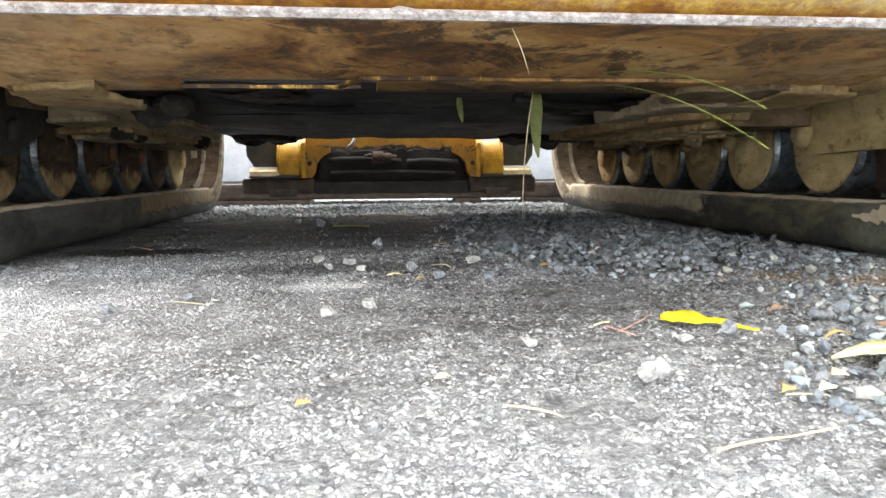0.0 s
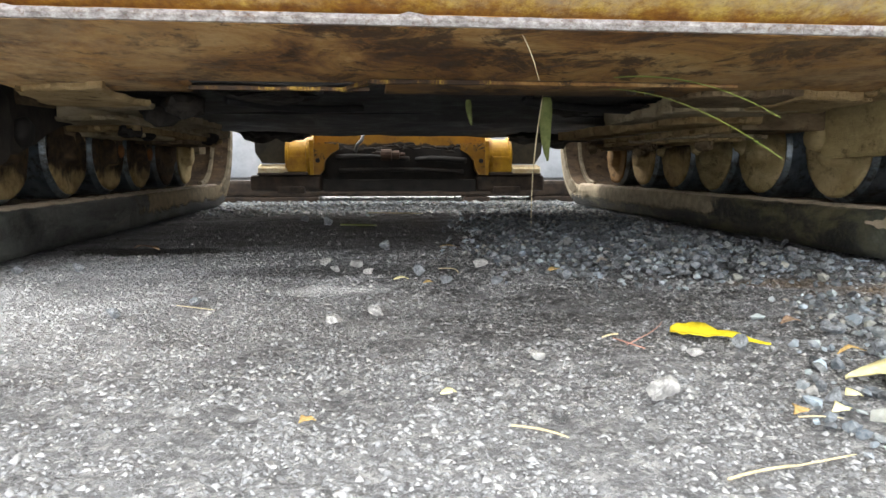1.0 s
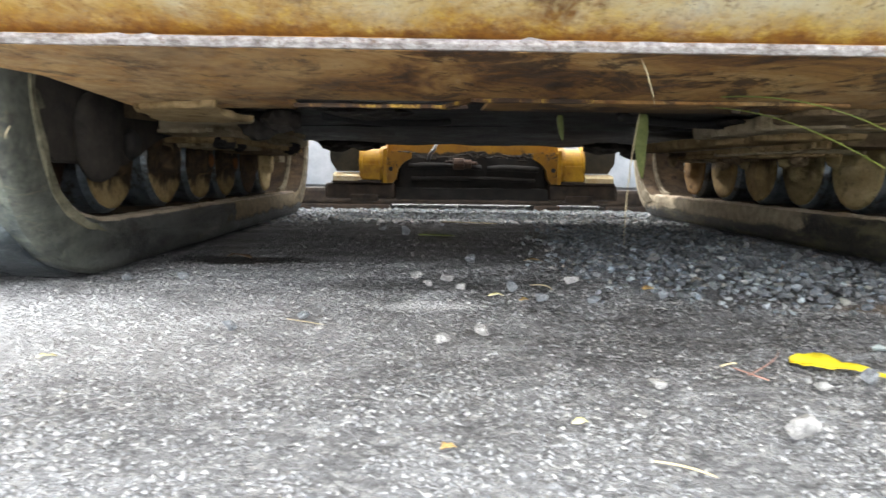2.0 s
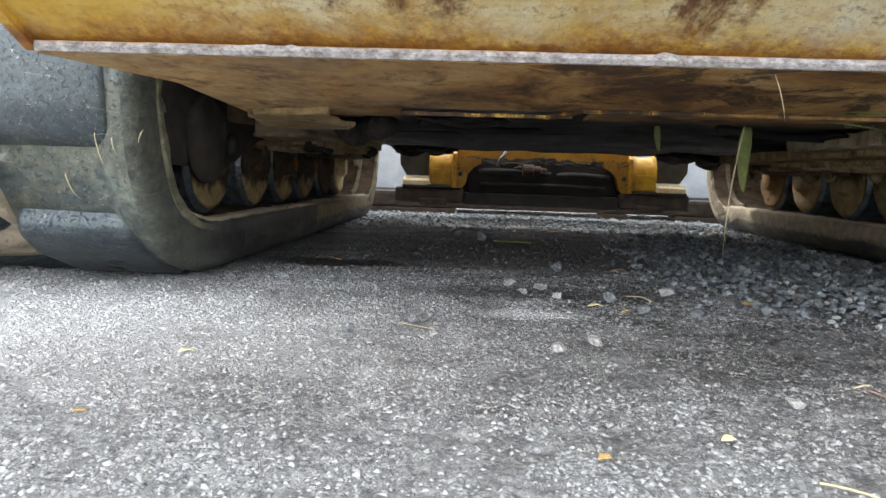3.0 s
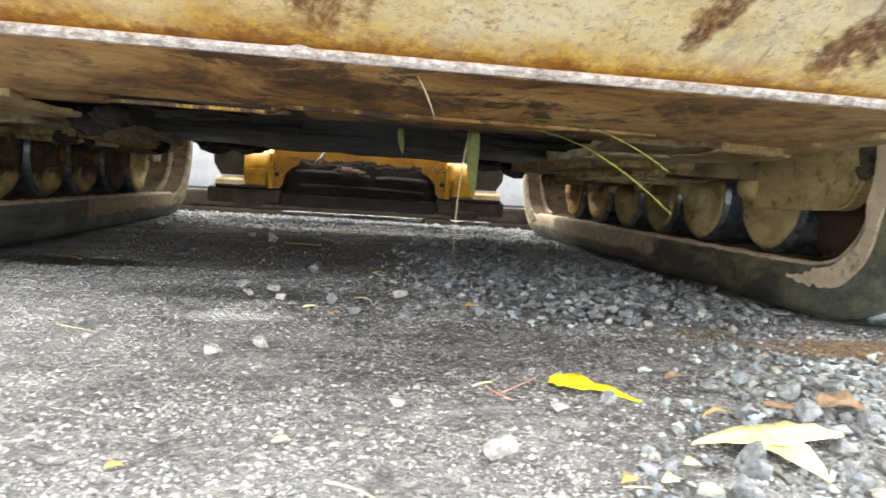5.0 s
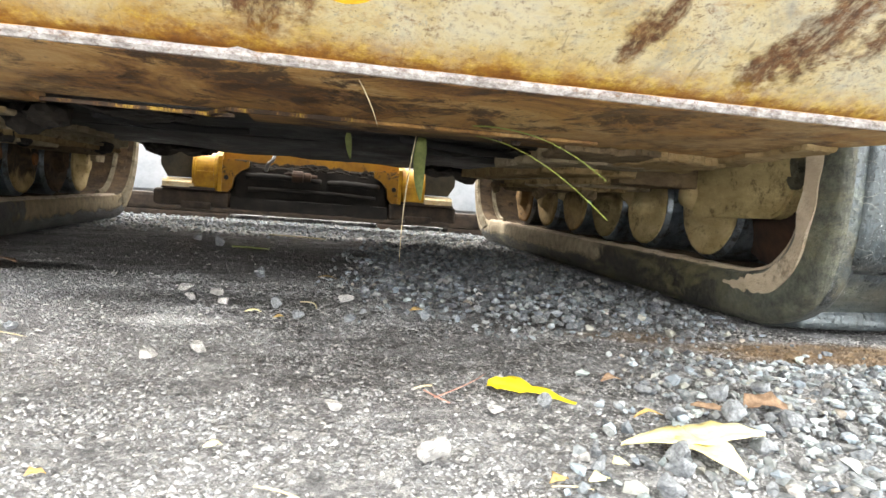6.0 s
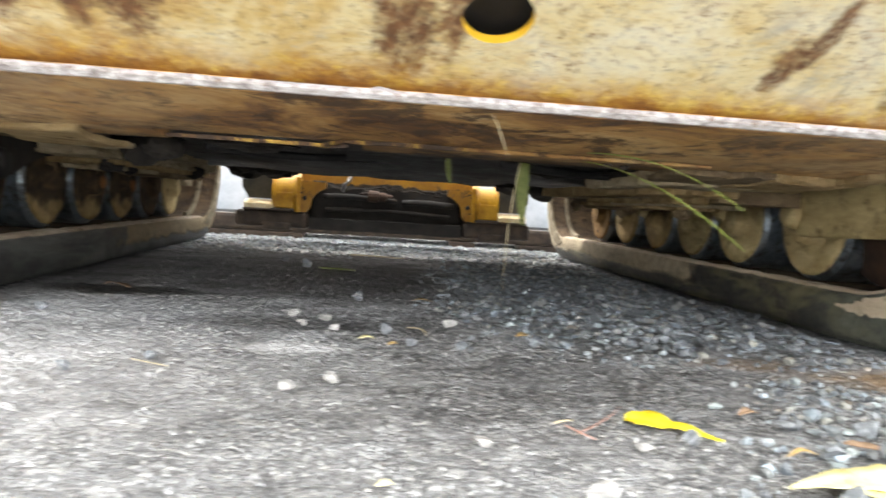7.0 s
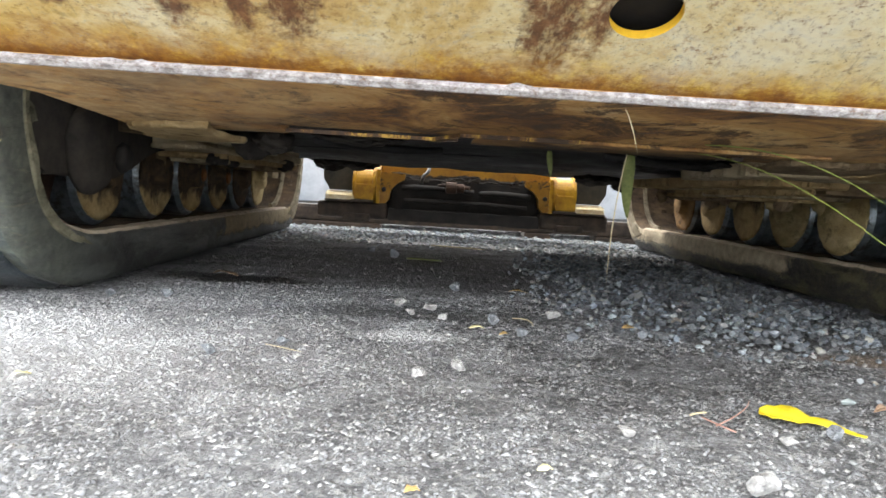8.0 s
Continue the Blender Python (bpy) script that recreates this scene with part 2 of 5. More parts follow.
def rust_plate():
    """Faded cream-yellow paint over steel, rust bleeding along its lower edge, brown run marks."""
    p = Mat("rusty_yellow_paint", 0.6, spec=0.4)
    flow = p.scaled(1, 1.3, 1.3)
    side = p.math("MULTIPLY", p.axis("X"), 0.28)
    tone = p.math("ADD", p.noise(13, 8, 0.72, flow, 0.5), side)
    paint = p.ramp(tone, (0.28, (0.46, 0.27, 0.08)), (0.38, (0.64, 0.46, 0.18)), (0.48, (0.74, 0.62, 0.34)), (0.62, (0.78, 0.71, 0.50)), (0.80, (0.56, 0.55, 0.49)))
    specks = p.ramp(p.noise(150, 7, 0.8), (0.53, 0.0), (0.63, 1.0))
    c = p.mix(p.math("MULTIPLY", specks, p.ramp(p.noise(20, 4), (0.4, 0.25), (0.62, 0.9))), paint, (0.26, 0.115, 0.035))
    bloom = p.ramp(p.noise(60, 8, 0.82, p.scaled(1, 1.6, 1.6)), (0.52, 0.0), (0.60, 0.8))
    c = p.mix(p.math("MULTIPLY", bloom, p.ramp(p.noise(7, 4), (0.42, 0.10), (0.6, 0.85))), c, (0.50, 0.27, 0.085))
    dots = p.ramp(p.noise(330, 4, 0.7), (0.62, 0.0), (0.68, 0.85))
    c = p.mix(dots, c, (0.20, 0.09, 0.03))
    chips = p.ramp(p.noise(42, 7, 0.78, None, 0.4), (0.60, 0.0), (0.66, 1.0))
    c = p.mix(p.math("MULTIPLY", chips, 0.7), c, (0.17, 0.10, 0.05))
    grey = p.ramp(p.math("ADD", p.noise(11, 6, 0.7, p.scaled(1.2, 1, 1), 0.8), p.math("MULTIPLY", side, 0.4)), (0.56, 0.0), (0.7, 0.75))
    c = p.mix(grey, c, (0.38, 0.37, 0.34))
    flake = p.math("MULTIPLY", p.ramp(p.noise(230, 6, 0.8), (0.55, 0.0), (0.63, 0.8)), p.ramp(p.noise(16, 5, 0.7), (0.45, 0.15), (0.6, 1.0)))
    c = p.mix(flake, c, (0.40, 0.385, 0.33))
    scratch = p.ramp(p.noise(60, 3, 0.6, p.scaled(3.0, 0.35, 0.35)), (0.66, 0.0), (0.70, 0.6))
    c = p.mix(scratch, c, (0.34, 0.27, 0.17))
    gold = p.blob((-0.52, -0.96, 0.27), (0.14, 0.08, 0.3), 0.6, 20, 0.8)
    c = p.mix(p.math("MULTIPLY", gold, 0.75), c, (0.70, 0.45, 0.05))
    # brown run marks at their places along the plate
    for x, y, sx, sy in ((-0.062, -0.955, 0.027, 0.05), (-0.03, -0.985, 0.011, 0.07), (0.21, -0.955, 0.014, 0.03), (0.222, -0.985, 0.010, 0.04), (-0.24, -0.975, 0.022, 0.055), (-0.275, -0.96, 0.013, 0.03), (-0.32, -0.985, 0.014, 0.055), (-0.40, -1.0, 0.02, 0.06), (0.322, -0.945, 0.020, 0.035), (0.345, -0.985, 0.026, 0.07), (0.39, -1.01, 0.02, 0.06)):
        run = p.blob((x, y, 0.27), (sx, sy, 0.3), 0.42, 80, 0.9)
        worn = p.math("MULTIPLY", run, p.ramp(p.noise(75, 8, 0.8, p.scaled(1.6, 0.7, 0.7)), (0.38, 0.35), (0.52, 0.95)))
        c = p.mix(worn, c, p.ramp(p.noise(95, 7, 0.78), (0.34, (0.055, 0.020, 0.009)), (0.52, (0.15, 0.058, 0.020)), (0.68, (0.30, 0.135, 0.05))))
    low = p.math("ADD", p.axis("Z"), p.math("MULTIPLY", p.math("SUBTRACT", p.noise(26, 8, 0.82), 0.5), 0.036))
    yellow = p.ramp(low, (0.246, 1.0), (0.263, 0.0))
    c = p.mix(p.math("MULTIPLY", yellow, 0.85), c, p.ramp(p.math("ADD", p.noise(60, 7, 0.8), p.math("MULTIPLY", side, 0.6)), (0.36, (0.28, 0.10, 0.008)), (0.50, (0.52, 0.25, 0.015)), (0.62, (0.80, 0.54, 0.04))))
    rust = p.ramp(low, (0.2440, 1.0), (0.2500, 0.0))
    c = p.mix(p.math("MULTIPLY", rust, 0.92), c, p.ramp(p.noise(120, 5), (0.3, (0.14, 0.045, 0.008)), (0.7, (0.38, 0.15, 0.02))))
    p.colour(c)
    h = p.math("ADD", p.noise(160, 6, 0.7), p.math("ADD", p.math("MULTIPLY", specks, -0.4), p.math("MULTIPLY", chips, -0.5)))
    return p.bump(h, 0.5, 0.0014).m


def bare_steel():
    s = Mat("worn_bare_steel", 0.42, 0.7)
    n = s.noise(170, 7, 0.8)
    s.colour(s.mix(s.ramp(n, (0.54, 0.0), (0.64, 0.85)), s.ramp(s.noise(140, 7, 0.82, s.scaled(0.6, 1, 1)), (0.38, (0.17, 0.155, 0.15)), (0.5, (0.36, 0.34, 0.335)), (0.64, (0.60, 0.59, 0.605))), (0.20, 0.125, 0.085)))
    return s.rough(s.ramp(n, (0.3, 0.35), (0.7, 0.7))).bump(n, 0.4, 0.0012).m


def belly_steel():
    """Underside: rubbed rusty brown steel with dried mud and dark patches, darker towards the front."""
    s = Mat("rusty_belly_steel", 0.62, 0.0, 0.45)
    streak = s.noise(8, 8, 0.76, s.scaled(1, 0.9, 1), 0.7)
    c = s.ramp(streak, (0.36, (0.07, 0.034, 0.015)), (0.44, (0.28, 0.135, 0.045)), (0.53, (0.52, 0.29, 0.095)), (0.63, (0.66, 0.45, 0.21)), (0.8, (0.46, 0.31, 0.17)))
    c = s.mix(s.ramp(s.noise(15, 8, 0.8, s.scaled(1, 0.8, 1), 0.5), (0.50, 0.0), (0.57, 0.88)), c, (0.06, 0.033, 0.019))
    c = s.mix(s.ramp(s.noise(70, 7, 0.8, s.scaled(1, 0.7, 1)), (0.55, 0.0), (0.64, 0.75)), c, (0.46, 0.21, 0.06))
    wide = s.ramp(s.math("ABSOLUTE", s.axis("X")), (0.20, 0.0), (0.40, 1.0))
    c = s.mix(s.math("MULTIPLY", wide, s.ramp(s.noise(10, 8, 0.76), (0.42, 0.1), (0.54, 0.92))), c, s.ramp(s.noise(40, 7, 0.78), (0.34, (0.28, 0.165, 0.07)), (0.66, (0.62, 0.43, 0.21))))
    # darkens forward along an uneven edge, less so at the sides
    forward_dark = s.math("ADD", s.axis("Y"), s.math("MULTIPLY", s.math("SUBTRACT", s.noise(9, 8, 0.76), 0.5), 0.36))
    forward_dark = s.math("MULTIPLY", s.ramp(s.math("ADD", forward_dark, 1.0), (0.29, 0.0), (0.42, 0.85)), s.math("SUBTRACT", 1.0, s.math("MULTIPLY", wide, 0.75)))
    c = s.mix(forward_dark, c, (0.028, 0.018, 0.012))
    s.colour(c)
    s.rough(s.ramp(streak, (0.35, 0.5), (0.6, 0.8)))
    return s.bump(s.math("ADD", s.noise(110, 6, 0.7), s.math("MULTIPLY", s.noise(24, 5), 1.5)), 0.6, 0.002).m


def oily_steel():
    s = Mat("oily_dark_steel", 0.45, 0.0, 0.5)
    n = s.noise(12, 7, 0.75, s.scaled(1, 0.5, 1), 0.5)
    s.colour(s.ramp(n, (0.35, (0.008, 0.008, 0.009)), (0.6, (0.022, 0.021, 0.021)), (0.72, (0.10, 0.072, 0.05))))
    return s.rough(s.ramp(n, (0.3, 0.4), (0.7, 0.8))).bump(s.noise(60, 6, 0.7), 0.7, 0.003).m


def dried_mud(name="dried_mud", pale=(0.60, 0.46, 0.25), dark=(0.27, 0.18, 0.08)):
    s = Mat(name, 0.92, spec=0.2)
    n = s.noise(16, 7, 0.7, s.scaled(1, 1, 2.5))
    c = s.ramp(n, (0.3, dark), (0.55, tuple(0.5 * (a + b) for a, b in zip(pale, dark))), (0.72, pale))
    crack = s.ramp(s.noise(9, 8, 0.8, None, 0.8), (0.492, 0.0), (0.5, 1.0), (0.508, 0.0))
    c = s.mix(s.math("MULTIPLY", crack, s.ramp(s.noise(7), (0.48, 0.0), (0.56, 0.6))), c, (0.05, 0.035, 0.02))
    grime = s.ramp(s.noise(34, 8, 0.8), (0.54, 0.0), (0.63, 0.75))
    c = s.mix(grime, c, tuple(0.35 * v for v in dark))
    return s.colour(c).bump(s.math("ADD", s.noise(90, 7, 0.76), n), 0.9, 0.005).m


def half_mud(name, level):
    """Roller face: dried tan mud below, black above the level along an uneven edge."""
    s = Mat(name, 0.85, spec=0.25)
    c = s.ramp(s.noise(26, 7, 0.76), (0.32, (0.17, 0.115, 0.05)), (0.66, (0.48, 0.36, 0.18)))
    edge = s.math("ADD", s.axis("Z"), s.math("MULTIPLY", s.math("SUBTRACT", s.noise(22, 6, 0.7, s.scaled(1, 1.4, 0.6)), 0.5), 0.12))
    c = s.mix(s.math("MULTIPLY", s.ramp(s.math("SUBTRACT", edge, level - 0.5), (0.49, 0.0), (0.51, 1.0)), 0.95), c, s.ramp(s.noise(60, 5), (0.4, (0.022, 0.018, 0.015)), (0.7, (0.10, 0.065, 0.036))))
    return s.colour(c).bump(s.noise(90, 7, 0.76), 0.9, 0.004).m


def rubber(name="dusty_black_rubber", muddy=0.45, grey=0.2, gloss_or_shade=0.1, mossy=0.75, flecks=0.5):
    """Black track rubber gone grey with dust, mossy in places, scuffed, pitted and flecked."""
    s = Mat(name, 0.5, spec=0.75)
    s.b.inputs["Coat Weight"].default_value, s.b.inputs["Coat Roughness"].default_value = gloss_or_shade, 0.28
    s.b.inputs["Coat IOR"].default_value = 1.8
    # tints the reflections blue, standing in for a blue sky
    s.b.inputs["Specular Tint"].default_value = (0.72, 0.90, 1.0, 1.0)
    n = s.noise(7.5, 9, 0.76, None, 0.4)
    c = s.ramp(n, (0.42, (0.004, 0.006, 0.008)), (0.53, (0.007, 0.010, 0.014)), (0.64, (0.015, 0.023, 0.031)))
    c = s.mix(s.ramp(s.noise(70, 7, 0.8), (0.48, 0.0), (0.62, grey)), c, (0.13, 0.18, 0.215))
    moss = s.math("MULTIPLY", s.ramp(s.noise(6, 8, 0.76), (0.44, 0.0), (0.55, mossy)), s.ramp(s.noise(40, 5, 0.7), (0.35, 0.25), (0.6, 1.0)))
    c = s.mix(moss, c, s.ramp(s.noise(75, 5), (0.35, (0.042, 0.050, 0.042)), (0.65, (0.175, 0.195, 0.15))))
    stain = s.math("MULTIPLY", s.ramp(s.noise(7, 8, 0.78, s.scaled(1, 0.6, 1.2), 0.4), (0.47, 0.0), (0.53, muddy)), s.ramp(s.noise(50, 6, 0.78), (0.36, 0.25), (0.56, 1.0)))
    c = s.mix(stain, c, s.ramp(s.noise(60, 6, 0.75), (0.35, (0.075, 0.063, 0.03)), (0.65, (0.24, 0.21, 0.115))))
    pits = s.ramp(s.noise(210, 4, 0.62), (0.37, 1.0), (0.43, 0.0))
    c = s.mix(s.math("MULTIPLY", pits, 0.7), c, (0.006, 0.007, 0.008))
    scuff = s.ramp(s.noise(230, 5, 0.78), (0.60, 0.0), (0.67, 0.8))
    c = s.mix(scuff, c, (0.24, 0.27, 0.29))
    fleck = s.math("MAXIMUM", s.ramp(s.noise(310, 3, 0.6), (0.66, 0.0), (0.71, 1.0)), s.ramp(s.noise(140, 6, 0.75, s.scaled(1, 1, 1.6)), (0.64, 0.0), (0.68, 1.0)))
    fleck = s.math("MULTIPLY", fleck, s.ramp(s.noise(9, 4), (0.40, 0.25), (0.58, 1.0)))
    c = s.mix(s.math("MULTIPLY", fleck, flecks), c, (0.52, 0.56, 0.57))
    line = s.ramp(s.voro(17, "Distance", "DISTANCE_TO_EDGE", s.scaled(0.5, 1.0, 2.2)), (0.0, 1.0), (0.008, 0.0))
    c = s.mix(s.math("MULTIPLY", line, s.ramp(s.noise(21), (0.52, 0.0), (0.58, 0.7))), c, (0.36, 0.36, 0.32))
    s.colour(c)
    s.rough(s.math("ADD", s.ramp(n, (0.3, 0.2), (0.7, 0.46)), s.math("MULTIPLY", s.math("MAXIMUM", moss, stain), 0.35)))
    h = s.math("ADD", s.noise(120, 6, 0.75), s.math("ADD", s.math("MULTIPLY", scuff, 0.5), s.math("ADD", s.math("MULTIPLY", s.noise(26, 4), 1.2), s.math("MULTIPLY", pits, -1.6))))
    return s.bump(h, 0.7, 0.0012).m


def track_wall(name, crust_from, crust, olive):
    """The track's inner side wall: rubber coloured blacker for its shade, olive dried slurry and a cracked pale crust
    on its front stretch.
    """
    s = Mat(name, 0.6, spec=0.5)
    n = s.noise(11, 9, 0.78, s.scaled(1, 0.45, 1.3), 0.5)
    c = s.ramp(n, (0.43, (0.009, 0.010, 0.011)), (0.50, (0.026, 0.027, 0.025)), (0.54, tuple(0.7 * v for v in olive)), (0.62, tuple(1.25 * v for v in olive)))
    c = s.mix(s.ramp(s.noise(80, 7, 0.8), (0.50, 0.0), (0.62, 0.6)), c, tuple(0.8 * v for v in olive))
    reach = s.math("ADD", s.axis("Y"), s.math("MULTIPLY", s.math("SUBTRACT", s.noise(6, 8, 0.76), 0.5), 0.9))
    height = s.math("ADD", s.axis("Z"), s.math("MULTIPLY", s.math("SUBTRACT", s.noise(13, 8, 0.8, s.scaled(1, 0.7, 1)), 0.5), 0.075))
    cover = s.math("MULTIPLY", s.ramp(s.math("SUBTRACT", reach, crust_from - 0.5), (0.47, 0.0), (0.53, 1.0)), s.ramp(height, (0.033, 0.0), (0.037, 1.0)))
    c = s.mix(s.math("MULTIPLY", cover, 0.92), c, s.ramp(s.noise(45, 7, 0.76), (0.34, tuple(0.5 * v for v in crust)), (0.64, crust)))
    bend = s.math("ADD", s.axis("Y"), s.math("MULTIPLY", s.math("SUBTRACT", s.noise(9, 8, 0.78), 0.5), 0.35))
    moss = s.math("MULTIPLY", s.ramp(s.math("ADD", bend, 1.0), (0.40, 1.0), (0.52, 0.0)), s.ramp(s.noise(48, 7, 0.8), (0.38, 0.35), (0.58, 1.0)))
    c = s.mix(s.math("MULTIPLY", moss, 0.8), c, s.ramp(s.noise(85, 6, 0.76), (0.36, (0.045, 0.054, 0.048)), (0.64, (0.17, 0.185, 0.145))))
    hair = s.math("MULTIPLY", s.ramp(s.noise(5, 5, 0.66, s.scaled(1, 0.35, 1.6), 1.0), (0.496, 0.0), (0.5, 1.0), (0.504, 0.0)), s.ramp(s.noise(8), (0.50, 0.0), (0.58, 0.7)))
    c = s.mix(hair, c, (0.24, 0.21, 0.13))
    s.colour(c)
    s.rough(s.math("ADD", 0.42, s.math("MULTIPLY", cover, 0.5)))
    return s.bump(s.math("ADD", s.noise(90, 7, 0.76), s.math("ADD", s.math("MULTIPLY", cover, 1.5), s.math("MULTIPLY", n, 1.5))), 0.9, 0.0035).m


def roller_steel():
    s = Mat("rubbed_roller_steel", 0.38, 0.75)
    n = s.noise(30, 6, 0.7)
    s.colour(s.mix(s.ramp(s.noise(24, 7, 0.78), (0.50, 0.0), (0.60, 0.8)), s.ramp(n, (0.35, (0.11, 0.135, 0.155)), (0.7, (0.30, 0.35, 0.39))), (0.05, 0.04, 0.025)))
    return s.bump(s.noise(120, 4), 0.25, 0.001).m


def machine_yellow(name="greasy_yellow_paint", drip=0.0):
    """Yellow paint, chipped and greasy; with drip, black with grease below that height."""
    s = Mat(name, 0.45)
    n = s.noise(10, 7, 0.75)
    c = s.ramp(n, (0.3, (0.20, 0.085, 0.004)), (0.6, (0.38, 0.19, 0.008)))
    c = s.mix(s.ramp(s.noise(90, 6, 0.8), (0.56, 0.0), (0.66, 0.6)), c, (0.16, 0.07, 0.010))
    grease = s.ramp(s.noise(19, 8, 0.78, s.scaled(0.8, 1, 1.2), 0.6), (0.56, 0.0), (0.60, 0.96))
    if drip:
        edge = s.math("ADD", s.axis("Z"), s.math("MULTIPLY", s.math("SUBTRACT", s.noise(17, 8, 0.78), 0.5), 0.07))
        grease = s.math("MAXIMUM", s.math("MULTIPLY", grease, 0.6), s.ramp(edge, (drip, 0.97), (drip + 0.003, 0.0)))
    c = s.mix(grease, c, (0.016, 0.012, 0.008))
    return s.colour(c).bump(s.math("ADD", s.noise(90, 5), grease), 0.5, 0.0015).m


def plain(name, c0, c1, rough=0.7, scale=60.0, bump=0.3, metal=0.0):
    s = Mat(name, rough, metal)
    return s.colour(s.ramp(s.noise(scale, 5, 0.7), (0.3, c0), (0.7, c1))).bump(s.noise(scale * 2.5, 4), bump, 0.0008).m


def lip_edge():
    s = Mat("rubbed_yellow_edge", 0.65)
    c = s.ramp(s.noise(26, 7, 0.8, s.scaled(1, 0.3, 0.3)), (0.46, (0.05, 0.026, 0.012)), (0.52, (0.16, 0.08, 0.025)), (0.56, (0.52, 0.33, 0.05)), (0.70, (0.70, 0.50, 0.12)))
    return s.colour(c).bump(s.noise(120, 5), 0.5, 0.001).m


ASPHALT = asphalt()
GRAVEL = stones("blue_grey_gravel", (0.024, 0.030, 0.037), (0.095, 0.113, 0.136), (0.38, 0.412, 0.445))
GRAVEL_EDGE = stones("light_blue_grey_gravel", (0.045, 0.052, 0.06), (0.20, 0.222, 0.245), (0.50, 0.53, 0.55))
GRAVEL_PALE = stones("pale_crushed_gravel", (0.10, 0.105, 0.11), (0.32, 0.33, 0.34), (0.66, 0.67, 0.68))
GRIT = grit_stone()
GRAVEL_ONE = loose_stone()
CHIP = one_stone("pale_limestone", (0.28, 0.28, 0.28), (0.64, 0.64, 0.63))
CHIP_GREY = one_stone("blue_grey_stone", (0.11, 0.125, 0.145), (0.36, 0.385, 0.41))
RUST, STEEL, BELLY, OILY = rust_plate(), bare_steel(), belly_steel(), oily_steel()
MOSSY = dried_mud("mossy_dark_mud", (0.17, 0.165, 0.11), (0.045, 0.045, 0.036))
MUD, MUD_DARK = dried_mud(), dried_mud("dark_dried_mud", (0.36, 0.27, 0.16), (0.11, 0.08, 0.05))
RUBBER, ROLLER, YELLOW = rubber("mossy_belt_rubber", 0.4, 0.25, 0.3, 1.0, 0.6), roller_steel(), machine_yellow()
WALL = {-1: track_wall("shaded_slurry_track_wall", 0.05, (0.38, 0.30, 0.18), (0.085, 0.092, 0.085)), 1: track_wall("mud_crusted_track_wall", -0.10, (0.46, 0.39, 0.27), (0.12, 0.11, 0.062))}
TREAD = rubber("scuffed_tread_rubber", 0.05, 0.24, 0.26, 0.15, 1.0)
LIP = lip_edge()
YELLOW_BAR = machine_yellow("grease_lined_yellow_paint", 0.203)
HUB = dried_mud("muddy_roller_face", (0.70, 0.58, 0.33), (0.40, 0.30, 0.14))
HUB_OLIVE = dried_mud("olive_mud_coat", (0.66, 0.54, 0.28), (0.33, 0.25, 0.11))
FRAME_MUD = dried_mud("tan_frame_mud", (0.64, 0.55, 0.38), (0.32, 0.25, 0.15))
HUB_HALF, HUB_HIGH = half_mud("half_black_roller_face", 0.118), half_mud("part_black_roller_face", 0.165)
# HUB's mud with shade put into its colour, for a roller further in
HUB_SHADE = dried_mud("shaded_roller_face", (0.48, 0.39, 0.21), (0.17, 0.13, 0.06))
HUB_DARK = dried_mud("dark_roller_face", (0.15, 0.10, 0.055), (0.04, 0.031, 0.025))
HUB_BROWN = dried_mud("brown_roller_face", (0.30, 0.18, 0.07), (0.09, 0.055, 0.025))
SEAM = dried_mud("pale_mossy_seam", (0.36, 0.34, 0.24), (0.07, 0.07, 0.045))
SKIN_FRONT = dried_mud("grey_tan_track_mud", (0.34, 0.30, 0.22), (0.13, 0.105, 0.07))
# black grease; on the left bracket the same black stands for shade
GREASE_SHADE = plain("grease_and_shade_black", (0.022, 0.021, 0.020), (0.062, 0.054, 0.046), 0.95, 24, 0.9)
GREASE_SHADE.node_tree.nodes["Principled BSDF"].inputs["Specular IOR Level"].default_value = 0.2
RIM_MUD = dried_mud("pale_track_mud", (0.66, 0.58, 0.46), (0.42, 0.34, 0.24))
BOSS_YELLOW = plain("stained_boss_yellow", (0.30, 0.13, 0.006), (0.66, 0.38, 0.016), 0.5, 24, 0.4)
BRIGHT_YELLOW = plain("clean_yellow_paint", (0.62, 0.36, 0.02), (0.80, 0.50, 0.04), 0.5)
DRIVE_DARK = plain("rusty_dark_wheel", (0.012, 0.009, 0.007), (0.09, 0.045, 0.025), 0.8, 16)
BLACK_STEEL = plain("blackened_steel", (0.007, 0.007, 0.007), (0.026, 0.022, 0.019), 0.8, 22, 0.8)
RUSTY_KNOB = plain("orange_rusty_steel", (0.08, 0.03, 0.010), (0.26, 0.11, 0.03), 0.85, 45, 0.9)
BLOCK_STEEL = plain("rust_stained_grey_block", (0.018, 0.022, 0.020), (0.075, 0.065, 0.045), 0.7, 22, 0.6)
BUCKET_STEEL = plain("scoured_bucket_steel", (0.30, 0.34, 0.39), (0.48, 0.52, 0.57), 0.45, 12, 0.2, 0.3)
HEEL_STEEL = plain("brown_stained_steel", (0.014, 0.011, 0.009), (0.085, 0.058, 0.04), 0.65, 26, 0.7)
PIN_STEEL = plain("polished_wedge_steel", (0.62, 0.40, 0.10), (0.92, 0.86, 0.66), 0.4, 45, 0.5, 0.2)
HULL_GREY = plain("weathered_grey_paint", (0.12, 0.12, 0.12), (0.22, 0.21, 0.2), 0.6, 8)
GRASS = plain("fresh_grass", (0.24, 0.34, 0.06), (0.42, 0.50, 0.12), 0.55, 200)
GRASS_DULL = plain("dusty_grass", (0.09, 0.115, 0.028), (0.19, 0.22, 0.065), 0.7, 120)
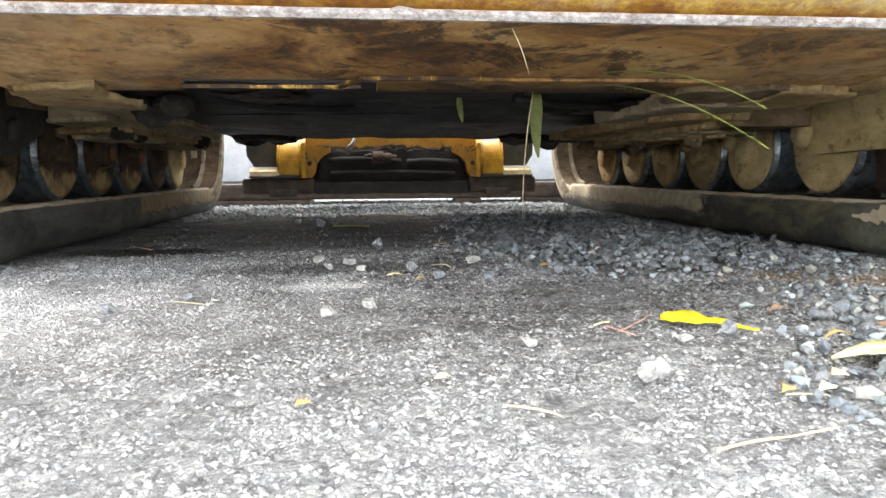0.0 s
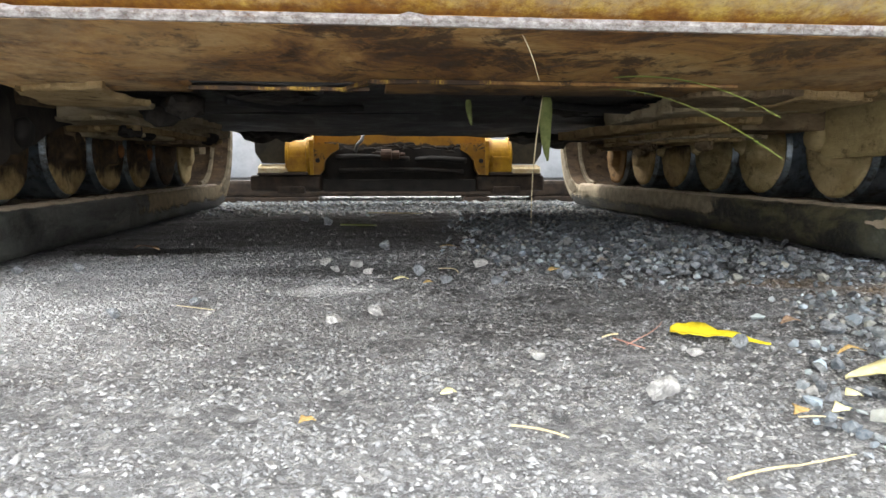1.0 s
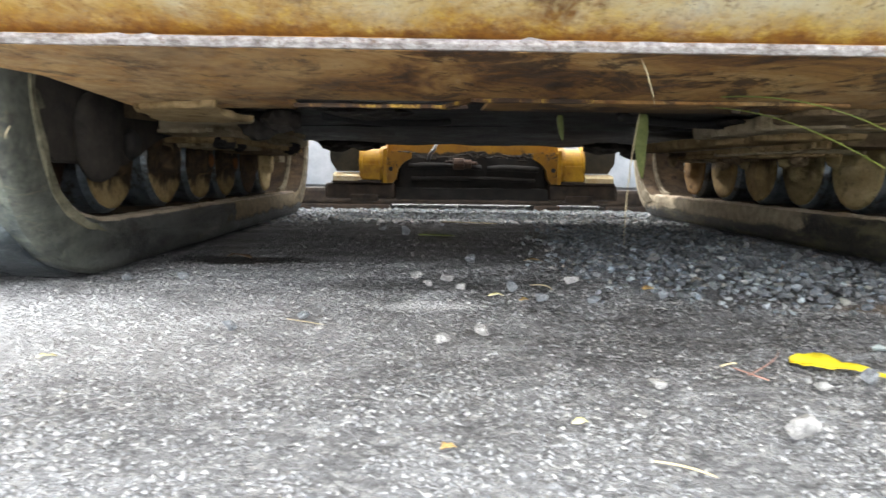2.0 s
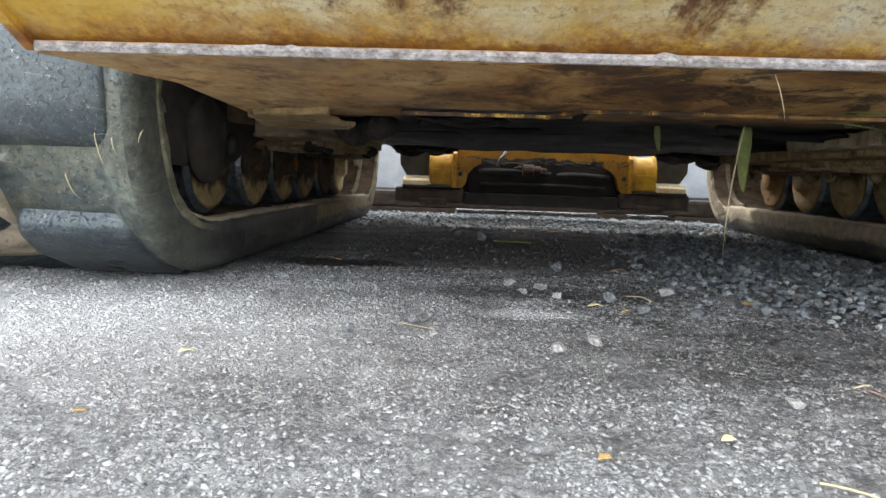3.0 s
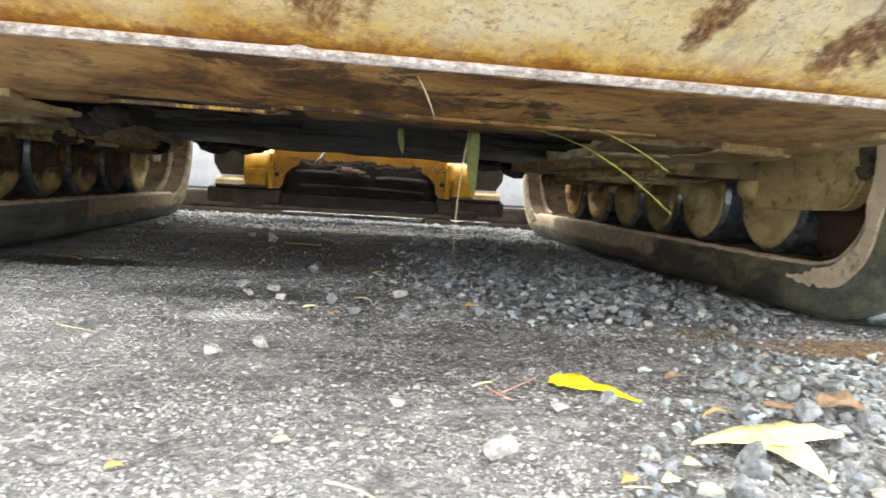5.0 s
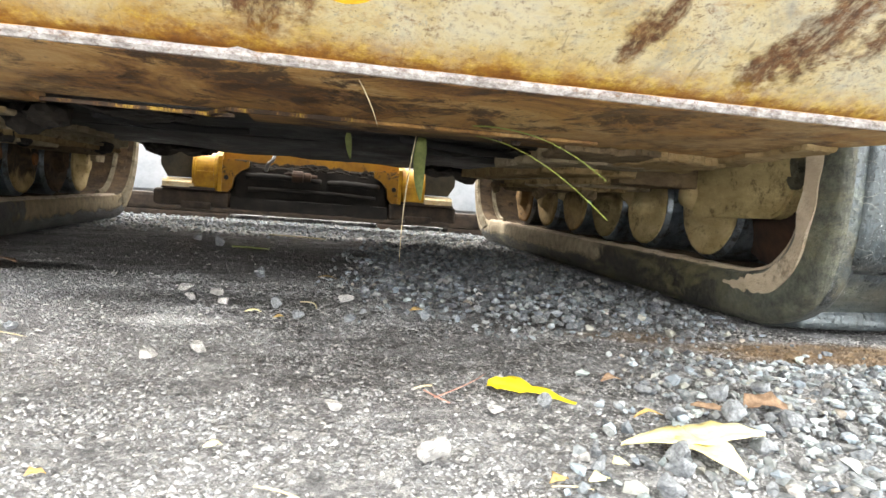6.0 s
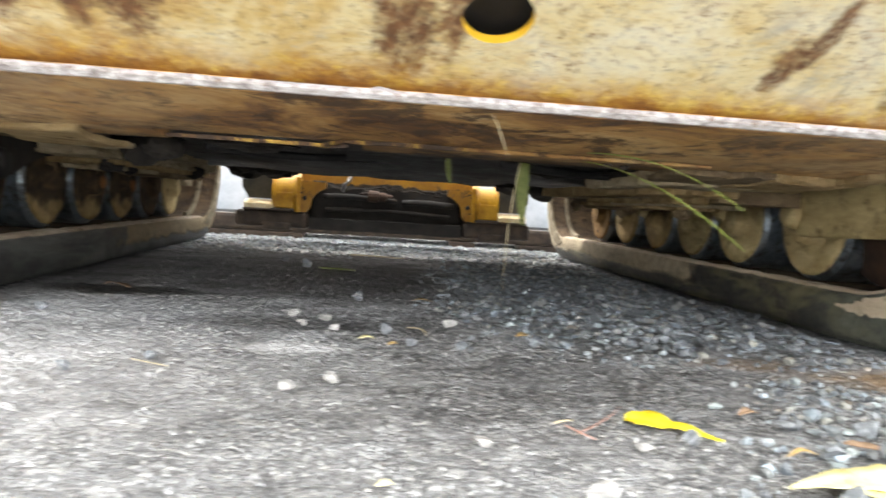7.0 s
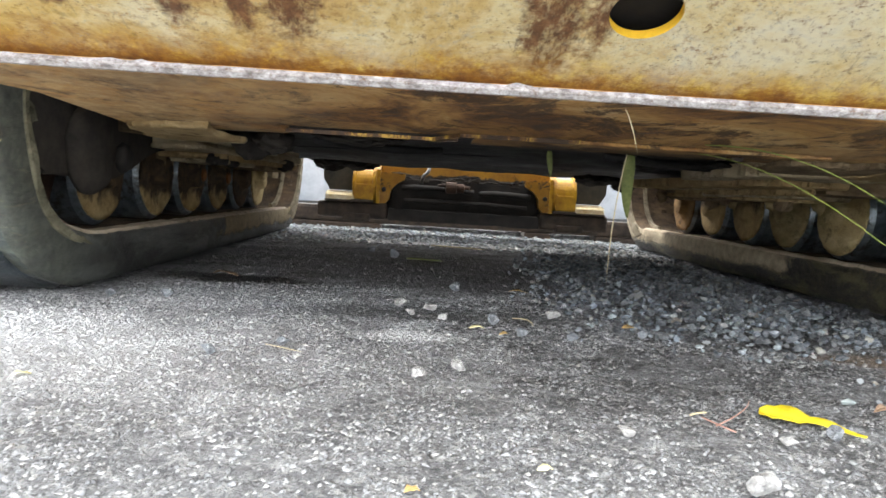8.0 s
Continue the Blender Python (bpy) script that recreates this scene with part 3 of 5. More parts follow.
STRAW = plain("dry_straw", (0.48, 0.40, 0.22), (0.68, 0.60, 0.40), 0.7, 150)
LEAF_YELLOW = plain("bright_yellow_leaf", (0.60, 0.42, 0.0), (0.92, 0.80, 0.06), 0.5, 70, 0.8)
LEAF_PALE = plain("pale_yellow_leaf", (0.72, 0.64, 0.22), (0.90, 0.86, 0.58), 0.5, 60, 0.8)
LEAF_BROWN = plain("dry_brown_leaf", (0.11, 0.06, 0.032), (0.36, 0.25, 0.165), 0.75, 130, 0.8)
LEAF_ORANGE = plain("orange_leaf_scrap", (0.30, 0.18, 0.06), (0.58, 0.43, 0.18), 0.75, 220)
TWIG = plain("reddish_twig", (0.30, 0.14, 0.10), (0.52, 0.32, 0.26), 0.7, 120)


# ---- mesh helpers ----
ORIGIN = {}


def finish(name, bm, material, at=(0, 0, 0), smooth=False, recalc=True):
    if recalc:
        bmesh.ops.recalc_face_normals(bm, faces=bm.faces)
    me = bpy.data.meshes.new(name)
    bmesh.ops.translate(bm, verts=bm.verts, vec=[-v for v in at])
    bm.to_mesh(me)
    bm.free()
    me.materials.append(material)
    if smooth:
        me.polygons.foreach_set("use_smooth", [True] * len(me.polygons))
    return me


def thing(name, at, label, category, group="", kind=""):
    """An Empty at the base of a thing."""
    ob = new(name)
    ob.location = at
    ob.empty_display_size = 0.05
    ORIGIN[ob.name] = Vector(at)
    return tagged(ob, label, category, group, kind)


def solo(name, bm, material, at, label, category, group="", kind="", smooth=False):
    """A thing that is one mesh; bm is in world metres."""
    ob = new(name, finish(name, bm, material, at, smooth))
    ob.location = at
    ORIGIN[ob.name] = Vector(at)
    return tagged(ob, label, category, group, kind)


def part(name, bm, material, parent, label="", smooth=False):
    """A mesh in world metres, linked under a thing or a part."""
    ob = new(name, finish(name, bm, material, ORIGIN[parent.name], smooth))
    ob.parent = parent
    ORIGIN[ob.name] = ORIGIN[parent.name]
    return tagged(ob, label)


def box(bm, x0, x1, y0, y1, z0, z1, bevel=0.0, segs=2):
    made = bmesh.ops.create_cube(bm, size=1.0)["verts"]
    for v in made:
        v.co = Vector((x0 + (v.co.x + 0.5) * (x1 - x0), y0 + (v.co.y + 0.5) * (y1 - y0), z0 + (v.co.z + 0.5) * (z1 - z0)))
    if bevel:
        edges = list({e for v in made for e in v.link_edges})
        bmesh.ops.bevel(bm, geom=edges, offset=bevel, segments=segs, affect="EDGES", profile=0.6)
    return bm


def boxed(*a, **k):
    return box(bmesh.new(), *a, **k)


def prism(bm, outline, x0, x1):
    """An outline of (y, z) pulled along x."""
    a = [bm.verts.new((x0, y, z)) for y, z in outline]
    b = [bm.verts.new((x1, y, z)) for y, z in outline]
    bm.faces.new(a)
    bm.faces.new(b[::-1])
    for i in range(len(a)):
        j = (i + 1) % len(a)
        bm.faces.new((a[i], b[i], b[j], a[j]))
    return bm


def turned(bm, profile, centre, segs=40):
    """A profile of (radius, x) turned round the x axis through centre."""
    rings = []
    for r, x in profile:
        ring = []
        for i in range(segs):
            a = 2 * math.pi * i / segs
            ring.append(bm.verts.new((centre[0] + x, centre[1] + r * math.cos(a), centre[2] + r * math.sin(a))))
        rings.append(ring)
    for p, q in zip(rings, rings[1:]):
        for i in range(segs):
            j = (i + 1) % segs
            bm.faces.new((p[i], p[j], q[j], q[i]))
    bm.faces.new(rings[0][::-1])
    bm.faces.new(rings[-1])
    return bm


def tube(bm, points, radii, segs=6):
    """A round stem along points."""
    rings = []
    pts = [Vector(p) for p in points]
    for i, p in enumerate(pts):
        d = (pts[min(i + 1, len(pts) - 1)] - pts[max(i - 1, 0)]).normalized()
        side = d.cross(Vector((0.3, 0.2, 1))).normalized()
        up = side.cross(d)
        r = radii[i] if isinstance(radii, (list, tuple)) else radii
        rings.append([bm.verts.new(p + r * (math.cos(a) * side + math.sin(a) * up)) for a in [2 * math.pi * k / segs for k in range(segs)]])
    for p, q in zip(rings, rings[1:]):
        for i in range(segs):
            j = (i + 1) % segs
            bm.faces.new((p[i], p[j], q[j], q[i]))
    bm.faces.new(rings[0][::-1])
    bm.faces.new(rings[-1])
    return bm


def rough_up(bm, amount, scale, seed=0.0):
    off = Vector((seed * 7.1, seed * 3.3, seed * 1.7))
    for v in bm.verts:
        v.co += amount * noise.noise_vector(v.co * scale + off)
    return bm


def diced(bm, cuts):
    bmesh.ops.subdivide_edges(bm, edges=list(bm.edges), cuts=cuts, use_grid_fill=True)
    return bm


def bent(a, b, n, sag=(0, 0, 0)):
    a, b, sag = Vector(a), Vector(b), Vector(sag)
    return [a.lerp(b, i / n) + sag * (4 * (i / n) * (1 - i / n)) for i in range(n + 1)]


def ragged(outline, jag, seed, step=0.006):
    """A closed outline of (x, y) broken up into short, uneven pieces."""
    out = []
    for i, a in enumerate(outline):
        a, b = Vector((*a, 0)), Vector((*outline[(i + 1) % len(outline)], 0))
        n = max(1, int((b - a).length / step))
        across = Vector((-(b - a).y, (b - a).x, 0)).normalized()
        for k in range(n):
            p = a.lerp(b, k / n)
            chip = 1.3 * noise.noise((p.x * 17, p.y * 17, seed)) + noise.noise((p.x * 60, p.y * 60, seed + 4)) + 0.6 * noise.noise((p.x * 170, p.y * 170, seed + 9))
            out.append(p + across * jag * chip)
    return out


def slab(outline, low, top, jag=0.008, seed=0.0, tilt=0.0):
    """A flat crust with a broken edge; its underside chipped back along the rim. tilt: its fall along y."""
    bm = bmesh.new()
    rim = ragged(outline, jag, seed)
    mid = sum(rim, Vector()) / len(rim)
    rings = []
    for inset, f in ((0.0, 1.0), (0.0, 0.45), (0.0035, 0.12), (0.009, 0.0)):
        ring = []
        for i, p in enumerate(rim):
            chip = 0.5 + 0.9 * noise.noise((p.x * 45, p.y * 45, seed + 20 * f))
            q = p + (mid - p).normalized() * inset * max(0.0, chip)
            z = low + (top - low) * f + tilt * (p.y - mid.y) + 0.0016 * noise.noise((p.x * 30, p.y * 30, seed))
            ring.append(bm.verts.new((q.x, q.y, z)))
        rings.append(ring)
    bm.faces.new(rings[0])
    bm.faces.new(rings[-1][::-1])
    for p, q in zip(rings, rings[1:]):
        for i in range(len(p)):
            j = (i + 1) % len(p)
            bm.faces.new((p[i], p[j], q[j], q[i]))
    return bm


def clod(centre, size, seed, rough=0.35):
    """A lump of mud or grease."""
    bm = bmesh.new()
    bmesh.ops.create_icosphere(bm, subdivisions=3, radius=1.0)
    for v in bm.verts:
        k = 1 + rough * (noise.noise(v.co * 1.3 + Vector((seed * 5.1, 0, 0))) + 0.6 * noise.noise(v.co * 3.1 + Vector((0, seed * 3.7, 0))) + 0.3 * noise.noise(v.co * 7 + Vector((0, 0, seed))))
        v.co = Vector((centre[0] + size[0] * k * v.co.x, centre[1] + size[1] * k * v.co.y, centre[2] + size[2] * k * v.co.z))
    return bm


# ---- ground ----
CX = 0.244


def ground_z(x, y):
    """The ground's gentle unevenness."""
    fade = 1.0 / (1.0 + 0.02 * (x * x + y * y))
    h = 0.0016 * noise.noise((x * 9, y * 9, 0.0)) + 0.0018 * noise.noise((x * 45, y * 45, 3.0)) + 0.0016 * noise.noise((x * 100, y * 100, 7.0)) + 0.0014 * noise.noise((x * 190, y * 190, 5.0))
    return fade * h - 0.0015


def spaced(lo, hi, step, far):
    """Even steps from lo to hi, then ever longer ones out to +-far."""
    mid = list(np.arange(lo, hi + step / 2, step))
    out, d = [], step
    while mid[-1] + sum(out) + d < far:
        d *= 1.35
        out.append(d)
    return list(mid[0] - np.cumsum(out))[::-1] + mid + list(mid[-1] + np.cumsum(out))


def ground():
    xs, ys = spaced(-0.65, 1.1, 0.0035, 300.0), spaced(0.3, 1.3, 0.0035, 300.0)
    nx = len(xs)
    verts = [(x, y, ground_z(x, y)) for y in ys for x in xs]
    faces = [(j * nx + i, j * nx + i + 1, (j + 1) * nx + i + 1, (j + 1) * nx + i) for j in range(len(ys) - 1) for i in range(nx - 1)]
    me = bpy.data.meshes.new("ground")
    me.from_pydata(verts, [], faces)
    me.materials.append(ASPHALT)
    me.polygons.foreach_set("use_smooth", [True] * len(faces))
    tagged(new("ground", me), "worn grey asphalt with pale dust, dark oil stains and painted light and shade", "ground", kind="structure")


ground()

# ---- the loader ----
loader = thing("compact_track_loader", (CX, 1.6, 0), "rusty yellow compact track loader standing on two muddy rubber tracks", "loader")
PLATE_Y, PLATE_Z = 0.698, 0.2415
HALF = 0.569


def rear_plate():
    """The sloping rear plate, 10 mm thick, with one round hole; its walls are painted yellow."""
    d = Vector((0, -0.885, 0.466))
    n = Vector((0, -0.466, -0.885))
    foot = Vector((CX, PLATE_Y + 0.004, PLATE_Z))
    hole, radius, length, segs = (-0.0035, 0.0885), 0.0240, 0.36, 48
    bm = bmesh.new()

    def put(u, v, t):
        return bm.verts.new(foot + Vector((u, 0, 0)) + v * d - t * n)

    # a square round the hole, then strips to the plate's edges
    layers = []
    for t in (0.0, 0.007):
        ring, rim = [], []
        for i in range(segs):
            a = 2 * math.pi * i / segs
            c, s = math.cos(a), math.sin(a)
            k = 0.06 / max(abs(c), abs(s))
            ring.append(put(hole[0] + radius * c, hole[1] + radius * s, t))
            rim.append(put(hole[0] + k * c, hole[1] + k * s, t))
        layers.append((ring, rim))
    for ring, rim in layers:
        for i in range(segs):
            j = (i + 1) % segs
            bm.faces.new((ring[i], ring[j], rim[j], rim[i]))
    wall = []
    for i in range(segs):
        j = (i + 1) % segs
        wall.append(bm.faces.new((layers[0][0][i], layers[1][0][i], layers[1][0][j], layers[0][0][j])))
    hx, hv, q = hole[0], hole[1], 0.06
    for u0, u1, v0, v1 in ((-HALF, HALF, 0.0, hv - q), (-HALF, HALF, hv + q, length), (-HALF, hx - q, hv - q, hv + q), (hx + q, HALF, hv - q, hv + q)):
        for t in (0.0, 0.007):
            bm.faces.new([put(u0, v0, t), put(u1, v0, t), put(u1, v1, t), put(u0, v1, t)])
    for u in (-HALF, HALF):
        bm.faces.new([put(u, 0, 0), put(u, length, 0), put(u, length, 0.01), put(u, 0, 0.01)])
    for v in (0.0, length):
        bm.faces.new([put(-HALF, v, 0), put(HALF, v, 0), put(HALF, v, 0.01), put(-HALF, v, 0.01)])
    # black sheet added behind the hole so that its inside stays dark
    inner = bmesh.new()
    rims = [[inner.verts.new(foot + Vector((u, 0, 0)) + v * d - t * n) for u, v in ((-0.16, 0.012), (0.16, 0.012), (0.16, 0.30), (-0.16, 0.30))] for t in (0.018, 0.021)]
    inner.faces.new(rims[0])
    inner.faces.new(rims[1][::-1])
    for i in range(4):
        inner.faces.new((rims[0][i], rims[1][i], rims[1][(i + 1) % 4], rims[0][(i + 1) % 4]))
    part("inner_baffle", inner, BLACK_STEEL, loader, "black sheet added behind the round hole to darken it")
    walls = set(wall)
    for f in bm.faces:
        f.material_index = 1 if f in walls else 0
    ob = part("rear_plate", bm, RUST, loader, "faded cream-yellow steel plate with rust runs and a round hole")
    ob.data.materials.append(BRIGHT_YELLOW)
    for s in (-1, 1):
        bm = bmesh.new()
        out = [foot + Vector((s * HALF, 0, 0)) + v * d - t * n for v, t in ((-0.002, -0.006), (length, -0.006), (length, 0.07), (0.03, 0.07))]
        a = [bm.verts.new(p) for p in out]
        b = [bm.verts.new(p + Vector((s * 0.009, 0, 0))) for p in out]
        bm.faces.new(a)
        bm.faces.new(b[::-1])
        for i in range(4):
            j = (i + 1) % 4
            bm.faces.new((a[i], a[j], b[j], b[i]))
        part("side_flange", bm, RUST, loader, "rusty yellow folded side flange")


rear_plate()


def belly():
    """The belly plate: its thick worn rear edge shows as a bare strip; it narrows between the tracks."""
    bm = bmesh.new()
    rim = [(-HALF, PLATE_Y), (HALF, PLATE_Y), (0.505, 0.815), (0.50, 1.02), (0.28, 1.02), (0.275, 0.905), (-0.09, 0.905), (-0.095, 0.93), (-0.31, 0.93), (-0.31, 1.0), (-0.50, 1.0), (-0.505, 0.815)]

    def z(y):
        return 0.2335 - 0.06 * (y - PLATE_Y)

    low = [bm.verts.new((CX + x, y, z(y))) for x, y in rim]
    top = [bm.verts.new((CX + x, y, z(y) + 0.0095)) for x, y in rim]
    bm.faces.new(low)
    bm.faces.new(top[::-1])
    for i in range(len(rim)):
        j = (i + 1) % len(rim)
        bm.faces.new((low[i], top[i], top[j], low[j]))
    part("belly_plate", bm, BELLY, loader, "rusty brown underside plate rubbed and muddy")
    # bare worn edge
    bm = bmesh.new()
    n = 160
    rows = []
    for i in range(n + 1):
        x = -HALF + 0.002 + (2 * HALF - 0.004) * i / n
        w = 0.0007 * noise.noise((x * 40, 0, 0)) + 0.0005 * noise.noise((x * 140, 5, 0))
        b = 0.0024 * math.exp(-((x + 0.076) / 0.006) ** 4) + 0.0018 * math.exp(-((x + 0.386) / 0.004) ** 2) + 0.0018 * math.exp(-((x + 0.363) / 0.004) ** 2)
        rows.append([bm.verts.new((CX + x, PLATE_Y + dy, zz)) for dy, zz in ((0.006, 0.2336), (-0.0035 + w, 0.2342 + 0.5 * w), (-0.0048 + w, 0.2382), (-0.004 + w, 0.2418 + b + w), (0.006, 0.2426 + b))])
    for p, q in zip(rows, rows[1:]):
        for k in range(4):
            bm.faces.new((p[k], p[k + 1], q[k + 1], q[k]))
    part("worn_edge", bm, STEEL, loader, "bare scraped steel edge of the belly plate", smooth=False)
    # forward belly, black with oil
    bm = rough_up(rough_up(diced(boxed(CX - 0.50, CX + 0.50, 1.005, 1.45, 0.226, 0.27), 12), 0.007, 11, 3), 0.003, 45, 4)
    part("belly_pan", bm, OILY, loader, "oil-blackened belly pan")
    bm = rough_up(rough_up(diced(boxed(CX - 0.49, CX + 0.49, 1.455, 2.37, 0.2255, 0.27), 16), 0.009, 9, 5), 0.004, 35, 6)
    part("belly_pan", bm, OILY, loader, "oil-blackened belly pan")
    for k, (x, y, z, sx, sy, sz) in enumerate(((0.44, 2.20, 0.224, 0.075, 0.06, 0.032), (0.36, 2.22, 0.226, 0.05, 0.06, 0.022), (-0.42, 2.20, 0.228, 0.055, 0.06, 0.026), (-0.34, 2.22, 0.226, 0.05, 0.05, 0.022), (0.22, 1.30, 0.222, 0.035, 0.05, 0.008), (0.31, 1.22, 0.220, 0.03, 0.04, 0.009), (-0.24, 1.12, 0.222, 0.05, 0.04, 0.010))):
        part("grease_clump", clod((CX + x, y, z), (sx, sy, sz), k + 0.5, 0.6), GREASE_SHADE, loader, "black greasy clump hanging from the belly")
    for k, (x0, x1, y, z) in enumerate(((0.10, 0.40, 1.10, 0.219), (-0.30, -0.12, 1.14, 0.219))):
        bm = tube(bmesh.new(), bent((CX + x0, y, z), (CX + x1, y + 0.16, z + 0.004), 10, (0, 0.02, -0.004)), 0.006, 8)
        part("belly_hose", bm, OILY, loader, "oily black hose along the belly pan", smooth=True)
    for x0, x1, y in ((-0.315, -0.108, 0.985), (-0.106, 0.02, 0.905)):
        bm = diced(boxed(CX + x0, CX + x1, y - 0.003, y + 0.005, 0.2165, 0.2205), 22)
        part("cover_lip", rough_up(bm, 0.0009, 35, x0), LIP, loader, "thin yellow lip of the belly cover")
    bm = prism(bmesh.new(), [(0.902, 0.2165), (0.910, 0.2165), (0.910, 0.2205), (0.902, 0.2205)], 0.0, 0.086)
    bmesh.ops.translate(bm, verts=bm.verts, vec=(0, -0.906, 0))
    bmesh.ops.rotate(bm, verts=bm.verts, cent=(0, 0, 0), matrix=Matrix.Rotation(radians(-70), 3, "Z"))
    bmesh.ops.translate(bm, verts=bm.verts, vec=(CX - 0.135, 0.985, 0))
    part("cover_lip", bm, LIP, loader, "thin yellow lip of the belly cover")
    bm = boxed(CX - 0.09, CX + 0.30, 0.912, 1.02, 0.2175, 0.2215, 0.001, 1)
    part("belly_cover", bm, BELLY, loader, "dark brown bolted belly cover")
    for x, y in ((0.19, 0.945), (0.215, 0.955), (-0.245, 1.03), (-0.17, 1.05), (0.10, 1.07), (0.29, 1.0)):
        bm = turned(bmesh.new(), [(0.005, -0.004), (0.0065, 0.0), (0.005, 0.004)], (0, 0, 0), 6)
        bmesh.ops.rotate(bm, verts=bm.verts, cent=(0, 0, 0), matrix=Matrix.Rotation(radians(90), 3, "Y"))
        bmesh.ops.translate(bm, verts=bm.verts, vec=(CX + x, y, 0.2165 if y < 1.0 else 0.224))
        part("bolt", bm, HEEL_STEEL if y < 1.0 else BLACK_STEEL, loader, "hexagonal belly bolt")


belly()


def hull():
    """The machine's body over the undercarriage; it closes the place above and shades it."""
    bm = prism(bmesh.new(), [(0.98, 0.262), (0.62, 0.5), (0.40, 0.5), (0.37, 1.25), (0.9, 1.35), (1.0, 2.0), (1.85, 2.0), (2.02, 0.95), (2.08, 0.36), (2.37, 0.285), (2.37, 0.262)], CX - 0.535, CX + 0.535)
    part("body", bm, HULL_GREY, loader, "weathered grey engine housing and cab above the tracks")
    for s in (-1, 1):
        bm = boxed(CX + s * 0.55, CX + s * 0.9, 1.05, 2.1, 0.62, 1.3, 0.03)
        part("fender", bm, YELLOW, loader, "yellow side tower over the track")
        bm = prism(bmesh.new(), [(1.9, 1.25), (2.75, 0.75), (2.85, 0.82), (1.9, 1.45)], CX + s * 0.60, CX + s * 0.72)
        part("lift_arm", bm, YELLOW, loader, "yellow lift arm")


hull()

# ---- tracks ----
REAR, FRONT, RAD = (1.09, 0.246), (2.37, 0.246), 0.173
SLIP = {-1: 0.01, 1: 0.0}  # the left belt sits a little further forward at its rear bend
AHEAD = {-1: -0.01, 1: 0.045}  # and the right one reaches further to the front
SQUARE = {-1: 0.06, 1: 0.19}  # how far the lower rear corner is pressed out of round
RUN = FRONT[0] - REAR[0]
ARC = math.pi * RAD
LOOP = 2 * RUN + 2 * ARC


def on_loop(s, h, side=1):
    """The point (y, z) at the length s along the track's inner face, h outside it; s = 0 is where the rear curve leaves the ground run."""
    s %= LOOP
    if s < ARC:
        a = -math.pi / 2 - s / RAD
        r = (RAD + h) * (1 + SQUARE[side] * math.exp(-((s / RAD - 0.80) / 0.42) ** 2))
        return REAR[0] + r * math.cos(a), max(REAR[1] + r * math.sin(a), 0.0005 - min(0.0, h - 0.0728))
    s -= ARC
    if s < RUN:
        return REAR[0] + s, REAR[1] + RAD + h
    s -= RUN
    if s < ARC:
        a = math.pi / 2 - s / RAD
        return FRONT[0] + (RAD + h) * math.cos(a), FRONT[1] + (RAD + h) * math.sin(a)
    s -= ARC
    return FRONT[0] - s, FRONT[1] - RAD - h


def slid(y, side):
    return y + SLIP[side] * min(1.0, max(0.0, (1.6 - y) / 0.5)) + AHEAD[side] * min(1.0, max(0.0, (y - 1.8) / 0.5))


def strip(bm, profile, s0, s1, n, x, side, wob=0.0, seed=0.0, taper=0.0):
    """A profile of (across, height) swept along the loop; closed if it goes all round."""
    full = s1 - s0 > LOOP - 1e-6
    mid = sum(h for u, h in profile) / len(profile)
    rings = []
    for i in range(n if full else n + 1):
        s = s0 + (s1 - s0) * i / n
        ring = []
        grow = min(1.0, 0.12 + (s - s0) / taper, 0.12 + (s1 - s) / taper) if taper else 1.0
        for u, h in profile:
            h = mid + (h - mid) * max(0.05, min(1.0, grow + 0.5 * (grow < 1) * noise.noise((s * 120, 0, seed))))
            w = wob * noise.noise((s * 30, u * 40, h * 40 + seed))
            y, z = on_loop(s, h + w, side)
            ring.append(bm.verts.new((x + side * (u + 0.6 * w), slid(y, side), z)))
        rings.append(ring)
    m = len(profile)
    pairs = list(zip(rings, rings[1:])) + ([(rings[-1], rings[0])] if full else [])
    for p, q in pairs:
        for k in range(m):
            j = (k + 1) % m
            bm.faces.new((p[k], p[j], q[j], q[k]))
    if not full:
        bm.faces.new(rings[0][::-1])
        bm.faces.new(rings[-1])
    return bm


def lug(bm, u0, u1, s0, s1, x, side, seed, low=0.024, high=0.0728, steep=1.0):
    """A tread block: flat top, steep ends, bevelled shoulders."""
    along = ((s0, low), (s0 + 0.012, high - 0.018), (s0 + 0.022, high - 0.006), (s0 + 0.032, high), (s0 * 0.67 + s1 * 0.33, high), (s0 * 0.33 + s1 * 0.67, high), (s1 - 0.026 * steep, high), (s1 - 0.018 * steep, high - 0.003), (s1 - 0.012 * steep, high - 0.011), (s1 - 0.006 * steep, high - 0.03), (s1, low))
    across = ((0.0, 0.0), (0.006, 0.80), (0.009, 0.95), (0.014, 1.0))
    rings = []
    for s, h in along:
        ring = []
        for u, f in [(u0 + d, f) for d, f in across] + [((u0 + u1) / 2, 1.0)] + [(u1 - 1.6 * d, f) for d, f in across[::-1]]:
            hh = 0.018 + (h - 0.018) * f
            w = 0.0011 * noise.noise((s * 25, u * 25, seed)) + 0.0006 * noise.noise((s * 110, u * 110, seed))
            y, z = on_loop(s, min(hh + w, high), side)
            ring.append(bm.verts.new((x + side * (u + w), slid(y, side), z)))
        rings.append(ring)
    for p, q in zip(rings, rings[1:]):
        for k in range(len(p) - 1):
            bm.faces.new((p[k], p[k + 1], q[k + 1], q[k]))
    bm.faces.new([r[0] for r in rings])
    bm.faces.new([r[-1] for r in rings][::-1])
    bm.faces.new(rings[0][::-1])
    bm.faces.new(rings[-1])
    return bm


INNER, WIDE = 0.573, 0.40
COUNT = 19
